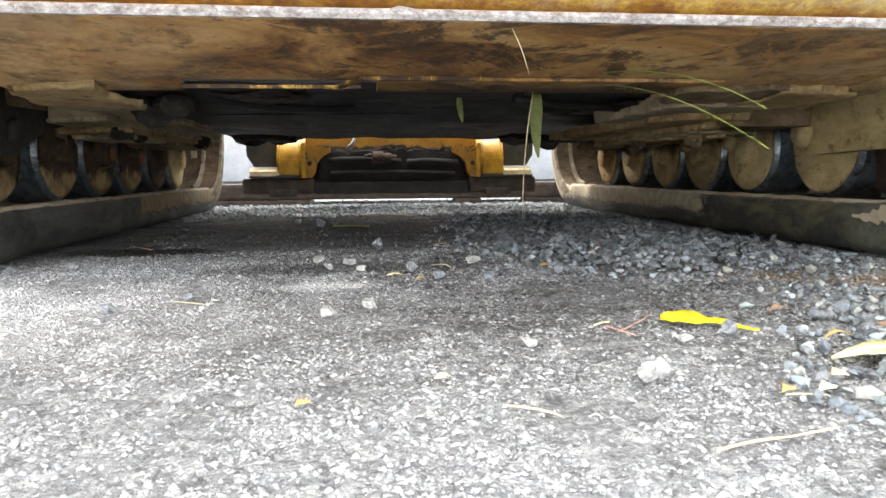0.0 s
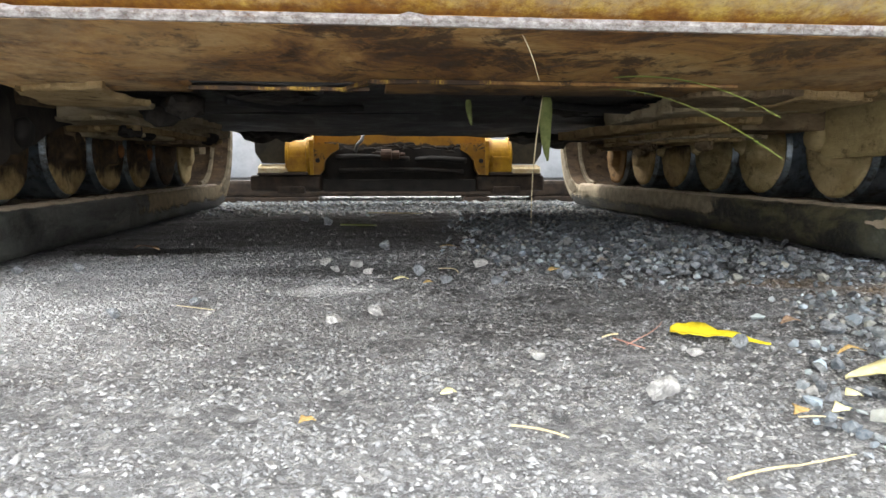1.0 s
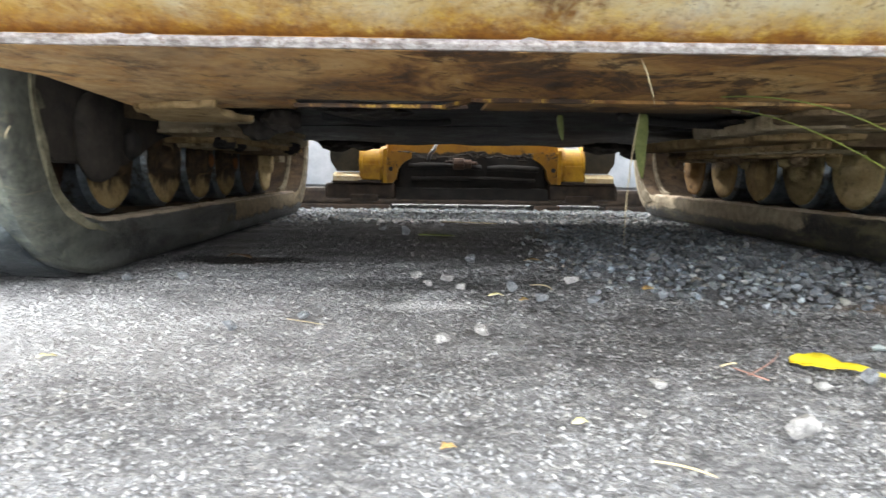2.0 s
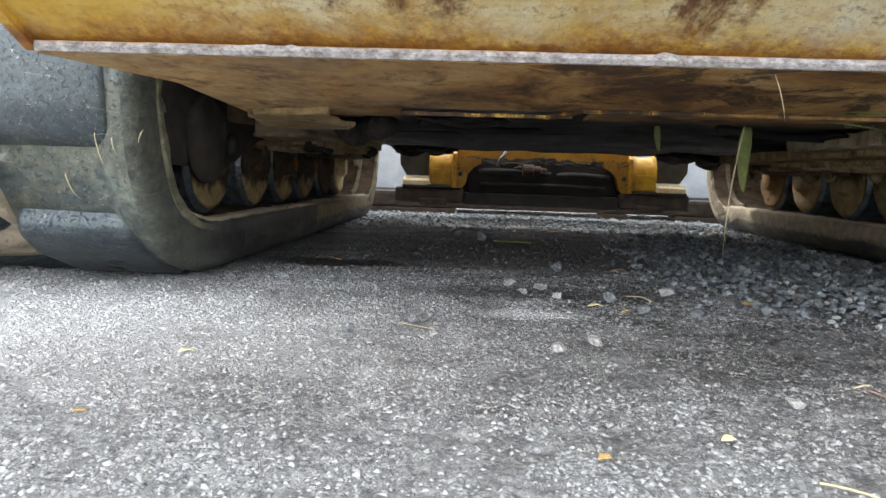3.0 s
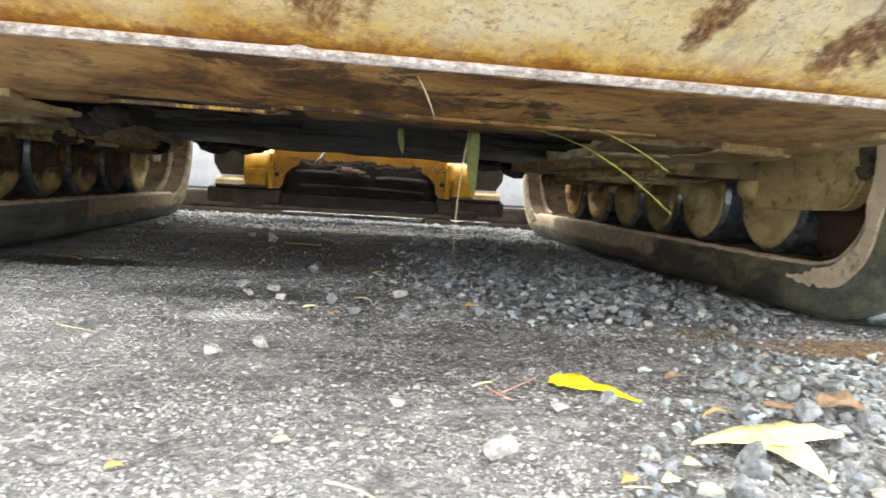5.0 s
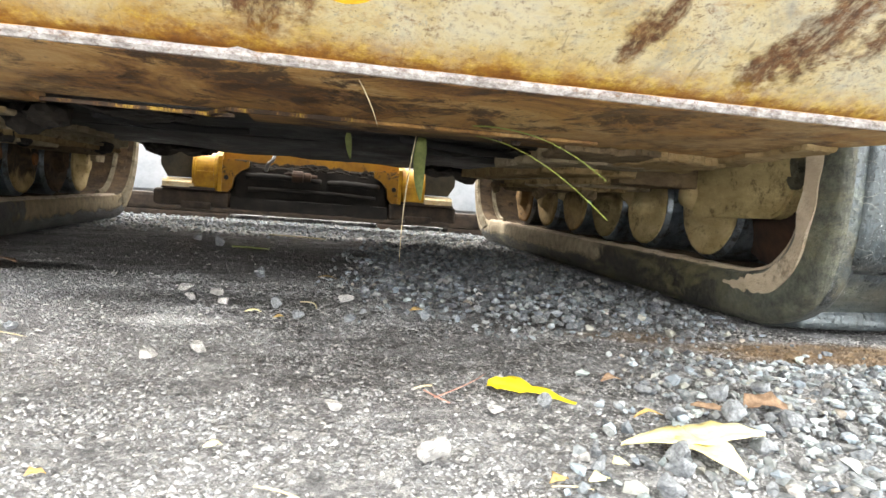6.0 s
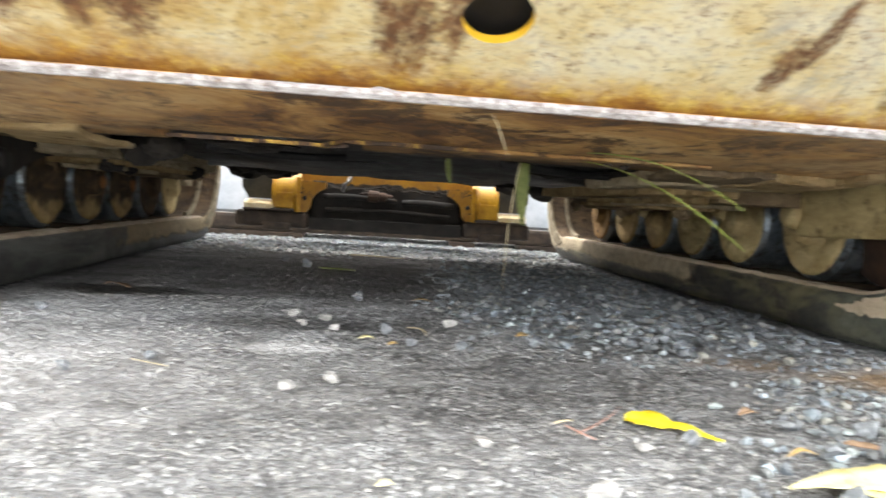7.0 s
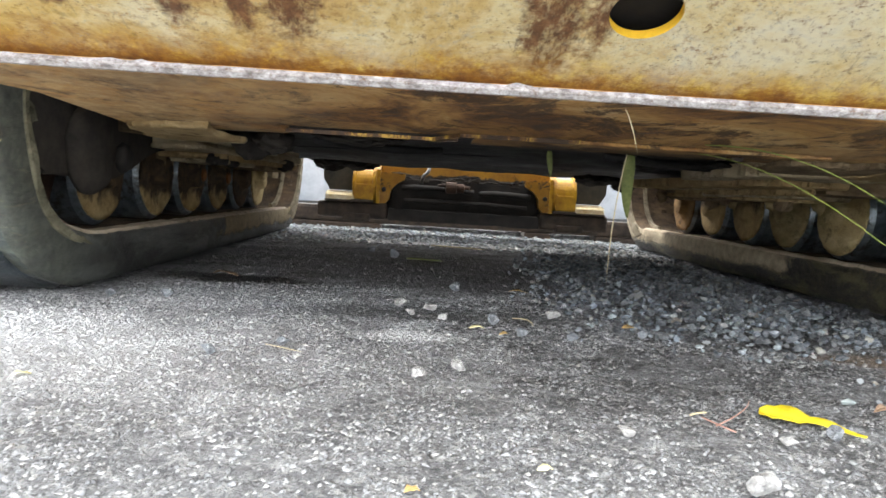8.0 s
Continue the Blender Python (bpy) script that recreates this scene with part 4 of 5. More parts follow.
PITCH = LOOP / COUNT


def track(side):
    x = CX + side * INNER
    rim = [(0.004, 0.0), (WIDE - 0.004, 0.0), (WIDE, 0.006), (WIDE, 0.020), (WIDE - 0.01, 0.030), (0.19, 0.032), (0.177, 0.050), (0.052, 0.053), (0.040, 0.062), (0.032, 0.066), (0.014, 0.0675), (0.006, 0.065), (0.001, 0.058), (-0.001, 0.044), (-0.002, 0.02), (0.0, 0.004)]
    bm = strip(bmesh.new(), rim, 0, LOOP, 300, x, side, 0.0014, side)
    belt = part("track", bm, RUBBER, loader, "black rubber track dusted grey-green with mud", smooth=True)
    belt.data.materials.append(WALL[side])
    belt.data.materials.append(HUB_DARK)
    inside = range(10, 16)
    for i, f in enumerate(belt.data.polygons):
        f.material_index = 1 if i % len(rim) in inside else 2 if i % len(rim) == 0 else 0
    for i in range(COUNT):
        s0 = i * PITCH + (0.006 if side < 0 else -0.040)
        part("lug", lug(bmesh.new(), 0.022, 0.180, s0, s0 + 0.152, x, side, i + 3 * side, steep=1.0 if side < 0 else 0.35), TREAD, belt, "", True)
        s1 = s0 + 0.105
        part("lug", lug(bmesh.new(), 0.192, 0.398, s1, s1 + 0.12, x, side, i + 40), TREAD, belt, "", True)
    for i in range(40):
        bm = strip(bmesh.new(), [(0.155, 0.001), (0.207, 0.001), (0.201, -0.045), (0.161, -0.045)], i * LOOP / 40, i * LOOP / 40 + 0.074, 3, x, side)
        part("drive_lug", bm, RUBBER, belt)
    # dried mud: along the inner ledge, on the inner wall of the rear and front bends, and between the outer blocks
    bm = strip(bmesh.new(), [(0.002, 0.0005), (0.034, 0.0005), (0.030, -0.004), (0.006, -0.0035)], -RUN + 0.02, ARC * 0.72, 150, x, side, 0.0028, 9.0 + side)
    part("mud_ledge", bm, RIM_MUD, belt, "pale dried mud along the inner ledge")
    for s0, s1, top in ((0.035, ARC * 0.62, 0.030 if side > 0 else 0.019), (ARC + RUN + ARC * 0.25, ARC + RUN + ARC * 1.02, 0.034)):
        foot = 0.007 if s0 < 1 else -0.001
        bm = strip(bmesh.new(), [(-0.0042, foot), (0.004, foot), (0.004, top), (-0.0042, top)], s0, s1, 140, x, side, 0.0055, 17.0 + side, 0.07)
        part("mud_skin", bm, SKIN_FRONT if s0 > 1 else RIM_MUD if side > 0 else SEAM, belt, "dried mud on the track's inner wall")
    bm = strip(bmesh.new(), [(0.047, 0.001), (0.060, 0.001), (0.058, -0.011), (0.049, -0.011)], ARC + RUN + ARC * 0.3, ARC + RUN + ARC + 0.02, 90, x, side, 0.002, 41.0 + side)
    part("inner_rib", bm, SKIN_FRONT, belt, "mud-coated rib inside the track")
    bm = strip(bmesh.new(), [(0.184, 0.02), (0.392, 0.02), (0.398, 0.03), (0.38, 0.050), (0.30, 0.058), (0.196, 0.050)], 0.02, ARC * 0.9, 90, x, side, 0.014, 27.0 + side)
    part("mud_cake", bm, RIM_MUD, belt, "cracked tan mud between the outer tread blocks")
    return belt


ROLL_Y = (1.222, 1.445, 1.635, 1.825, 2.03, 2.24)


def roller(side, y, face_mud, r=0.088):
    """A track roller: broad steel tread, muddy face with a raised hub."""
    x = CX + side * 0.644
    z = 0.073 + r
    tread = [(r * 0.93, 0.0), (r, 0.008), (r, 0.075), (r * 0.82, 0.08), (r * 0.82, 0.14), (r, 0.145), (r, 0.20), (r * 0.93, 0.208)]
    bm = turned(bmesh.new(), [(a, side * b) for a, b in tread], (x, y, z), 44)
    ob = part("roller", bm, ROLLER, loader, "steel track roller with rubbed tread", smooth=False)
    face = [(r * 0.90, 0.0012), (r * 0.905, -0.003), (r * 0.80, -0.006), (r * 0.55, -0.003), (r * 0.36, -0.006), (r * 0.33, -0.020), (r * 0.27, -0.024)]
    bm = turned(bmesh.new(), [(a, side * b) for a, b in face], (x, y, z), 36)
    rough_up(rough_up(bm, 0.0028, 26, y), 0.0014, 90, y)
    part("hub_face", bm, face_mud, ob, "mud-caked roller face", smooth=True)
    bm = boxed(x - side * 0.02, x + side * 0.05, y - 0.02, y + 0.02, z, 0.235, 0.004)
    part("axle_bracket", bm, MUD_DARK, ob, "muddy axle bracket")
    if side > 0 and 1.3 < y < 1.9:
        part("axle_cap", clod((x - 0.022, y + 0.035, z + 0.020), (0.012, 0.026, 0.024), y * 7), HUB, ob, "mud-caked axle cap", smooth=True)


def undercarriage(side):
    track(side)
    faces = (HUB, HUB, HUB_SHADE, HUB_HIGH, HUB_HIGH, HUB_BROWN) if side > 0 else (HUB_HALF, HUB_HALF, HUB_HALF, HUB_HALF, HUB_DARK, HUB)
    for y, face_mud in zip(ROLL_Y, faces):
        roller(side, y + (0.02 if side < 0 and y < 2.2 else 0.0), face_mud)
    # rail over the rollers
    bm = boxed(min(CX + side * 0.60, CX + side * 0.80), max(CX + side * 0.60, CX + side * 0.80), 1.2, 2.35, 0.212, 0.36, 0.006)
    part("track_frame", rough_up(diced(bm, 3), 0.004, 9, side), MUD_DARK, loader, "mud-caked track frame rail")
    # inner rail and the broken layers of mud packed against it
    def lay(name, u0, u1, y0, y1, low, top, material, label, jag=0.008, tilt=0.0, slant=0.0):
        lay.count += 1
        a, b = CX + side * u0, CX + side * u1
        part(name, slab([(a, y0), (b, y0 + slant), (b, y1), (a, y1)], low, top, jag, lay.count + 10 * side, tilt), material, loader, label)
    lay.count = 0
    crust, flake = "broken crust of tan dried mud on the belly's edge", "flaking layer of tan dried mud on the rail"
    if side > 0:
        part("inner_rail", boxed(CX + 0.46, CX + 0.597, 1.19, 1.95, 0.187, 0.221, 0.003), MUD_DARK, loader, "dark muddy inner rail over the rollers")
        lay("mud_crust", 0.275, 0.40, 0.95, 1.035, 0.2085, 0.216, MUD_DARK, crust, 0.010, -0.05, -0.02)
        lay("mud_crust", 0.385, 0.495, 0.93, 1.06, 0.2055, 0.216, MUD, crust, 0.014, -0.05, 0.02)
        lay("mud_crust", 0.475, 0.512, 0.79, 1.02, 0.2150, 0.2235, MUD, crust, 0.008, -0.06)
        lay("mud_crust", 0.30, 0.455, 1.03, 1.36, 0.2030, 0.224, FRAME_MUD, crust, 0.012)
        lay("mud_crust", 0.35, 0.458, 1.14, 1.80, 0.1935, 0.2118, MUD, crust, 0.014)
        lay("mud_slab", 0.435, 0.59, 1.24, 1.60, 0.1800, 0.1868, FRAME_MUD, flake, 0.010, 0.0, 0.10)
        lay("mud_slab", 0.445, 0.53, 1.30, 1.50, 0.1745, 0.1798, MUD, flake, 0.010)
        lay("mud_slab", 0.425, 0.458, 1.17, 1.72, 0.1835, 0.2015, MUD, flake, 0.008, 0.0, 0.05)
        lay("mud_slab", 0.405, 0.43, 1.34, 1.80, 0.1930, 0.2015, FRAME_MUD, flake, 0.010)
        lay("mud_slab", 0.46, 0.59, 1.58, 1.93, 0.1785, 0.1868, MUD, flake, 0.012)
        lay("mud_slab", 0.47, 0.56, 1.66, 1.90, 0.1720, 0.1780, MUD_DARK, flake, 0.012)
        for k, (u, y, z, r) in enumerate(((0.47, 1.33, 0.172, 0.020), (0.45, 1.52, 0.176, 0.016), (0.50, 1.70, 0.170, 0.022), (0.44, 1.86, 0.178, 0.018))):
            part("mud_clump", clod((CX + u, y, z), (0.6 * r, r, 0.8 * r), k + 3), MUD_DARK, loader, "dark clump of mud under the rail")
    else:
        part("inner_rail", boxed(CX - 0.62, CX - 0.50, 1.33, 2.15, 0.207, 0.236, 0.003), FRAME_MUD, loader, "tan mud-coated inner rail over the rollers")
        lay("mud_crust", 0.385, 0.495, 0.94, 1.09, 0.2075, 0.2150, MUD, crust, 0.010, -0.05, 0.03)
        lay("mud_crust", 0.41, 0.50, 1.04, 1.22, 0.2090, 0.2160, FRAME_MUD, crust, 0.012)
        lay("mud_slab", 0.495, 0.625, 1.27, 2.05, 0.2000, 0.2068, FRAME_MUD, flake, 0.006, 0.0, 0.06)
        lay("mud_slab", 0.505, 0.63, 1.40, 2.10, 0.1900, 0.1998, MUD, flake, 0.007, 0.0, 0.03)
        lay("mud_slab", 0.515, 0.63, 1.47, 1.66, 0.1825, 0.1898, FRAME_MUD, flake, 0.006)
        lay("mud_slab", 0.515, 0.63, 1.78, 2.05, 0.1800, 0.1898, MUD_DARK, flake, 0.008)
        lay("mud_crust", 0.44, 0.50, 1.24, 1.80, 0.2130, 0.2240, FRAME_MUD, crust, 0.012)
        for k, (u, y, z, r) in enumerate(((0.52, 1.42, 0.190, 0.026), (0.515, 1.50, 0.186, 0.018), (0.50, 1.92, 0.196, 0.030), (0.41, 1.22, 0.212, 0.045), (0.36, 1.16, 0.214, 0.038))):
            part("grease_clump", clod((CX - u, y, z), (0.7 * r, r, 0.5 * r), k + 3), GREASE_SHADE, loader, "black greasy clump under the belly")
        bm = turned(bmesh.new(), [(r, -x) for r, x in ((0.060, 0.0), (0.062, -0.008), (0.054, -0.014), (0.034, -0.016), (0.018, -0.019))], (CX - 0.602, 1.11, 0.185), 40)
        part("motor_hub", rough_up(bm, 0.004, 40), GREASE_SHADE, loader, "round black drive motor hub", smooth=True)
        for k, (y, z) in enumerate(((1.66, 0.160), (1.845, 0.157))):
            bm = turned(bmesh.new(), [(r, -x) for r, x in ((0.007, -0.014), (0.013, -0.012), (0.015, -0.004), (0.013, 0.014))], (CX - 0.628, y, z), 12)
            part("axle_bolt", rough_up(bm, 0.0015, 90, k), RUSTY_KNOB, loader, "orange rusty axle bolt")
        part("rail_clamp", slab([(CX - 0.60, 2.17), (CX - 0.585, 2.17), (CX - 0.585, 2.25), (CX - 0.60, 2.25)], 0.165, 0.24, 0.003, 5), FRAME_MUD, loader, "tan muddy clamp plate before the front roller")
    # rear bracket plate beside the rearmost roller
    bm = prism(bmesh.new(), [(1.20, 0.143), (1.005, 0.149), (0.985, 0.158), (0.938, 0.230), (0.938, 0.30), (1.24, 0.30), (1.24, 0.235), (1.21, 0.17)] if side > 0 else [(1.20, 0.146), (1.005, 0.149), (0.985, 0.158), (0.938, 0.230), (0.938, 0.30), (1.46, 0.30), (1.44, 0.205), (1.34, 0.192), (1.30, 0.185), (1.27, 0.165)], CX + side * 0.60, CX + side * 0.625)
    bmesh.ops.bevel(bm, geom=list(bm.edges), offset=0.004, segments=2, affect="EDGES")
    # the left plate is coloured black for the shade it stands in
    part("rear_bracket", bm, HUB_OLIVE if side > 0 else GREASE_SHADE, loader, "mud-covered rear bracket plate" if side > 0 else "rear bracket plate coloured black for the shade there")
    bm = turned(bmesh.new(), [(0.004, side * -0.012), (0.016, side * -0.011), (0.021, side * -0.006), (0.024, side * 0.004)], (CX + side * 0.60, 1.215, 0.178), 20)
    part("axle_cap", rough_up(bm, 0.004, 60, side), HUB if side > 0 else BLACK_STEEL, loader, "mud-caked axle cap", smooth=True)
    for k, (y0, z0, r0) in enumerate(((0.952, 0.212, 0.016), (0.944, 0.226, 0.013), (0.965, 0.198, 0.011), (0.957, 0.226, 0.012))):
        bm = bmesh.new()
        bmesh.ops.create_icosphere(bm, subdivisions=3, radius=r0, matrix=Matrix.Translation((CX + side * 0.603, y0, z0)))
        part("mud_clump", rough_up(rough_up(bm, 0.009, 60, k), 0.005, 150, k), MOSSY, loader, "dark clump of mud and dead grass")
    # rear drive wheel behind it
    bm = turned(bmesh.new(), [(a, side * b) for a, b in ((0.05, -0.01), (0.10, 0.0), (0.172, 0.03), (0.172, 0.10), (0.1, 0.11), (0.1, 0.2))], (CX + side * 0.66, REAR[0] + SLIP[side], REAR[1]), 40)
    part("drive_wheel", bm, DRIVE_DARK, loader, "dark muddy drive wheel")
    bm = turned(bmesh.new(), [(a, side * b) for a, b in ((0.04, 0.0), (0.095, 0.02), (0.095, 0.14), (0.04, 0.16))], (CX + side * 0.68, FRONT[0] + 0.065, FRONT[1] + 0.03), 40)
    part("front_idler", bm, DRIVE_DARK, loader, "dark muddy front idler wheel")


undercarriage(-1)
undercarriage(1)

# ---- coupler and bucket ----
KX = 0.231


BOSS = ((0.052, -0.036), (0.064, -0.034), (0.064, -0.026), (0.057, -0.024), (0.057, 0.030), (0.066, 0.032), (0.066, 0.042), (0.050, 0.046))


def coupler():
    y = 2.48
    deal = random.Random(5)
    part("cross_bar", boxed(KX - 0.285, KX + 0.285, y + 0.01, y + 0.07, 0.186, 0.252, 0.012, 3), YELLOW_BAR, loader, "greasy yellow coupler cross bar")
    part("centre_plate", rough_up(diced(boxed(KX - 0.238, KX + 0.238, y - 0.005, y + 0.06, 0.085, 0.188), 14), 0.006, 16), BLACK_STEEL, loader, "blackened centre plate")
    part("back_frame", boxed(KX - 0.30, KX + 0.30, y + 0.075, y + 0.095, 0.05, 0.228, 0.004), BLACK_STEEL, loader, "blackened coupler back frame")
    for k, (x0, x1, z, r, m) in enumerate(((-0.21, 0.03, 0.160, 0.009, BLACK_STEEL), (-0.09, 0.015, 0.172, 0.007, DRIVE_DARK), (0.05, 0.22, 0.154, 0.010, BLACK_STEEL), (-0.20, 0.21, 0.118, 0.007, BLACK_STEEL))):
        bm = tube(bmesh.new(), bent((KX + x0, y - 0.010, z), (KX + x1, y - 0.012, z - 0.004), 12, (0, -0.004, 0.004)), r, 12)
        part("hose", rough_up(bm, 0.003, 50, k), m, loader, "greasy dark hydraulic hose", smooth=True)
    bm = turned(bmesh.new(), [(0.012, -0.03), (0.020, -0.028), (0.020, 0.005), (0.015, 0.007), (0.015, 0.03), (0.009, 0.032)], (KX - 0.035, y - 0.034, 0.168), 14)
    part("hose_fitting", bm, DRIVE_DARK, loader, "rusty brown hose fitting")
    part("lower_lip", rough_up(diced(boxed(KX - 0.25, KX + 0.25, y - 0.034, y + 0.06, 0.05, 0.088), 14), 0.004, 25), BLACK_STEEL, loader, "blackened lower lip")
    # grease built up in a broken line under the bar
    for k in range(17):
        x = KX - 0.225 + 0.45 * k / 16 + deal.uniform(-0.01, 0.01)
        bm = clod((x, y + 0.004, 0.187 + deal.uniform(-0.006, 0.008)), (deal.uniform(0.022, 0.045), 0.008, deal.uniform(0.006, 0.015)), k + 1.5, 0.7)
        part("grease_clump", bm, GREASE_SHADE, loader, "black grease caked on the coupler")
    for s in (-1, 1):
        cx = KX + s * 0.337
        bm = turned(bmesh.new(), [(s_, w_) for s_, w_ in BOSS] if s < 0 else [(s_, -w_) for s_, w_ in BOSS], (cx, y + 0.03, 0.165), 36)
        part("pivot_boss", bm, BOSS_YELLOW, loader, "yellow pivot boss", smooth=False)
        part("boss_block", boxed(cx - 0.034, cx + 0.034, y - 0.03, y + 0.05, 0.113, 0.165, 0.004), BOSS_YELLOW, loader, "yellow boss block")
        part("boss_foot", boxed(cx - 0.040, cx + 0.036, y - 0.034, y + 0.05, 0.104, 0.1125, 0.002), HEEL_STEEL, loader, "dark worn foot under the boss")
        bm = prism(bmesh.new(), [(y - 0.03, 0.103), (y + 0.05, 0.103), (y + 0.05, 0.243), (y + 0.01, 0.243), (y - 0.03, 0.215)], cx - s * 0.05 - 0.006, cx - s * 0.05 + 0.006)
        part("boss_flange", bm, BOSS_YELLOW, loader, "yellow boss flange")
        bm = turned(bmesh.new(), [(0.006, -0.004), (0.008, 0.0), (0.006, 0.004)], (0, 0, 0), 8)
        bmesh.ops.rotate(bm, verts=bm.verts, cent=(0, 0, 0), matrix=Matrix.Rotation(radians(90), 3, "Z"))
        bmesh.ops.translate(bm, verts=bm.verts, vec=(KX + s * 0.268, y - 0.025, 0.150))
        part("bolt", bm, BLACK_STEEL, loader, "greasy black bolt in the gusset")
        bm = bmesh.new()
        x0, x1 = KX + s * 0.285, KX + s * 0.20
        front = [(x0, 0.104), (KX + s * 0.262, 0.104), (KX + s * 0.25, 0.118), (KX + s * 0.245, 0.150), (KX + s * 0.225, 0.172), (x1, 0.186), (x1, 0.205), (x0, 0.205)]
        p = [bm.verts.new((u, y - 0.024, w)) for u, w in front]
        q = [bm.verts.new((u, y + 0.02, w)) for u, w in front]
        bm.faces.new(p)
        bm.faces.new(q[::-1])
        for i in range(len(p)):
            j = (i + 1) % len(p)
            bm.faces.new((p[i], q[i], q[j], p[j]))
        part("gusset", bm, YELLOW, loader, "chipped yellow gusset")
        wx = KX + s * (0.420 if s > 0 else 0.411)
        bm = prism(bmesh.new(), [(y - 0.030, 0.106), (y + 0.07, 0.106), (y + 0.07, 0.138), (y + 0.03, 0.138), (y - 0.024, 0.131), (y - 0.030, 0.124)], wx - 0.047, wx + 0.047)
        part("wedge_pin", bm, PIN_STEEL, loader, "bright rubbed steel wedge pin")
        part("pin_collar", boxed(wx - 0.050, wx + 0.050, y - 0.033, y + 0.05, 0.1035, 0.1095, 0.001, 1), HEEL_STEEL, loader, "rusty lip under the wedge pin")
        bm = bmesh.new()
        for yy in (y + 0.02, y + 0.06):
            for u, z in ((wx - s * 0.046, 0.140), (wx + s * 0.040, 0.140), (wx + s * 0.062, 0.175), (wx + s * 0.066, 0.262), (wx - s * 0.046, 0.262)):
                bm.verts.new((u, yy, z))
        bm.verts.ensure_lookup_table()
        v = list(bm.verts)
        bm.faces.new(v[:5])
        bm.faces.new(v[5:][::-1])
        for i in range(5):
            bm.faces.new((v[i], v[(i + 1) % 5], v[5 + (i + 1) % 5], v[5 + i]))
        part("lock_block", bm, BLOCK_STEEL, loader, "dark rust-stained block above the wedge pin")
        bm = boxed(KX + s * 0.37 - 0.115, KX + s * 0.37 + 0.115, y - 0.025, y + 0.05, 0.05, 0.103, 0.014, 3)
        part("lower_lug", rough_up(diced(bm, 2), 0.002, 40, s), HEEL_STEEL, loader, "brown stained lower lug")
        part("lug_pad", boxed(KX + s * 0.355 - 0.045, KX + s * 0.355 + 0.045, y - 0.036, y + 0.03, 0.042, 0.066, 0.006), HEEL_STEEL, loader, "worn pad on the lower lug")
    bm = tube(bmesh.new(), [(KX - 0.145, 2.44, 0.178), (KX - 0.14, 2.43, 0.2), (KX - 0.125, 2.43, 0.215), (KX - 0.118, 2.44, 0.24)], 0.006, 8)
    part("hose_end", bm, HULL_GREY, loader, "short grey hose end", smooth=True)


coupler()


def bucket():
    b = thing("bucket", (KX, 3.0, 0.0), "scoured steel loader bucket resting just above the ground", "bucket")
    back = [(2.80, 0.080), (2.815, 0.085), (2.92, 0.41), (2.90, 0.41), (2.795, 0.09)]
    part("back_plate", prism(bmesh.new(), back, KX - 0.95, KX + 0.95), BUCKET_STEEL, b, "blue-grey scoured back plate")
    part("heel", boxed(KX - 0.95, KX + 0.95, 2.755, 2.86, 0.020, 0.079, 0.012), HEEL_STEEL, b, "brown stained heel of the bucket")
    part("floor_plate", boxed(KX - 0.95, KX + 0.95, 2.865, 3.2, 0.040, 0.056, 0.003), HEEL_STEEL, b, "bucket floor")
    for s in (-1, 1):
        bm = prism(bmesh.new(), [(2.87, 0.058), (3.19, 0.058), (3.12, 0.38), (2.93, 0.41)], KX + s * 0.95 - 0.008, KX + s * 0.95 + 0.008)
        part("cheek", bm, BUCKET_STEEL, b, "bucket side cheek")
    for x, w in ((-0.62, 0.33), (0.30, 0.05), (0.62, 0.1)):
        part("wear_pad", boxed(KX + x - w, KX + x + w, 2.75, 2.85, -0.002, 0.019, 0.005), HEEL_STEEL, b, "dark wear pad under the heel")


bucket()

# ---- loose stones ----
ICO = bmesh.new()
bmesh.ops.create_icosphere(ICO, subdivisions=1, radius=1.0)
ICO_V = np.array([v.co[:] for v in ICO.verts])
ICO_F = np.array([[v.index for v in f.verts] for f in ICO.faces])
ICO.free()
rng = np.random.default_rng(7)


def fine_ico():
    bm = bmesh.new()
    bmesh.ops.create_icosphere(bm, subdivisions=3, radius=1.0)
    v, f = np.array([v.co[:] for v in bm.verts]), np.array([[w.index for w in g.verts] for g in bm.faces])
    bm.free()
    return v, f


ICO2_V, ICO2_F = fine_ico()


OCT_V = np.array([(1, 0, 0), (-1, 0, 0), (0, 1, 0), (0, -1, 0), (0, 0, 1), (0, 0, -1)], dtype=float)
OCT_F = np.array([(a, b, 4) if k % 2 == 0 else (b, a, 4) for k, (a, b) in enumerate(((0, 2), (0, 3), (1, 3), (1, 2)))] + [(b, a, 5) if k % 2 == 0 else (a, b, 5) for k, (a, b) in enumerate(((0, 2), (0, 3), (1, 3), (1, 2)))])


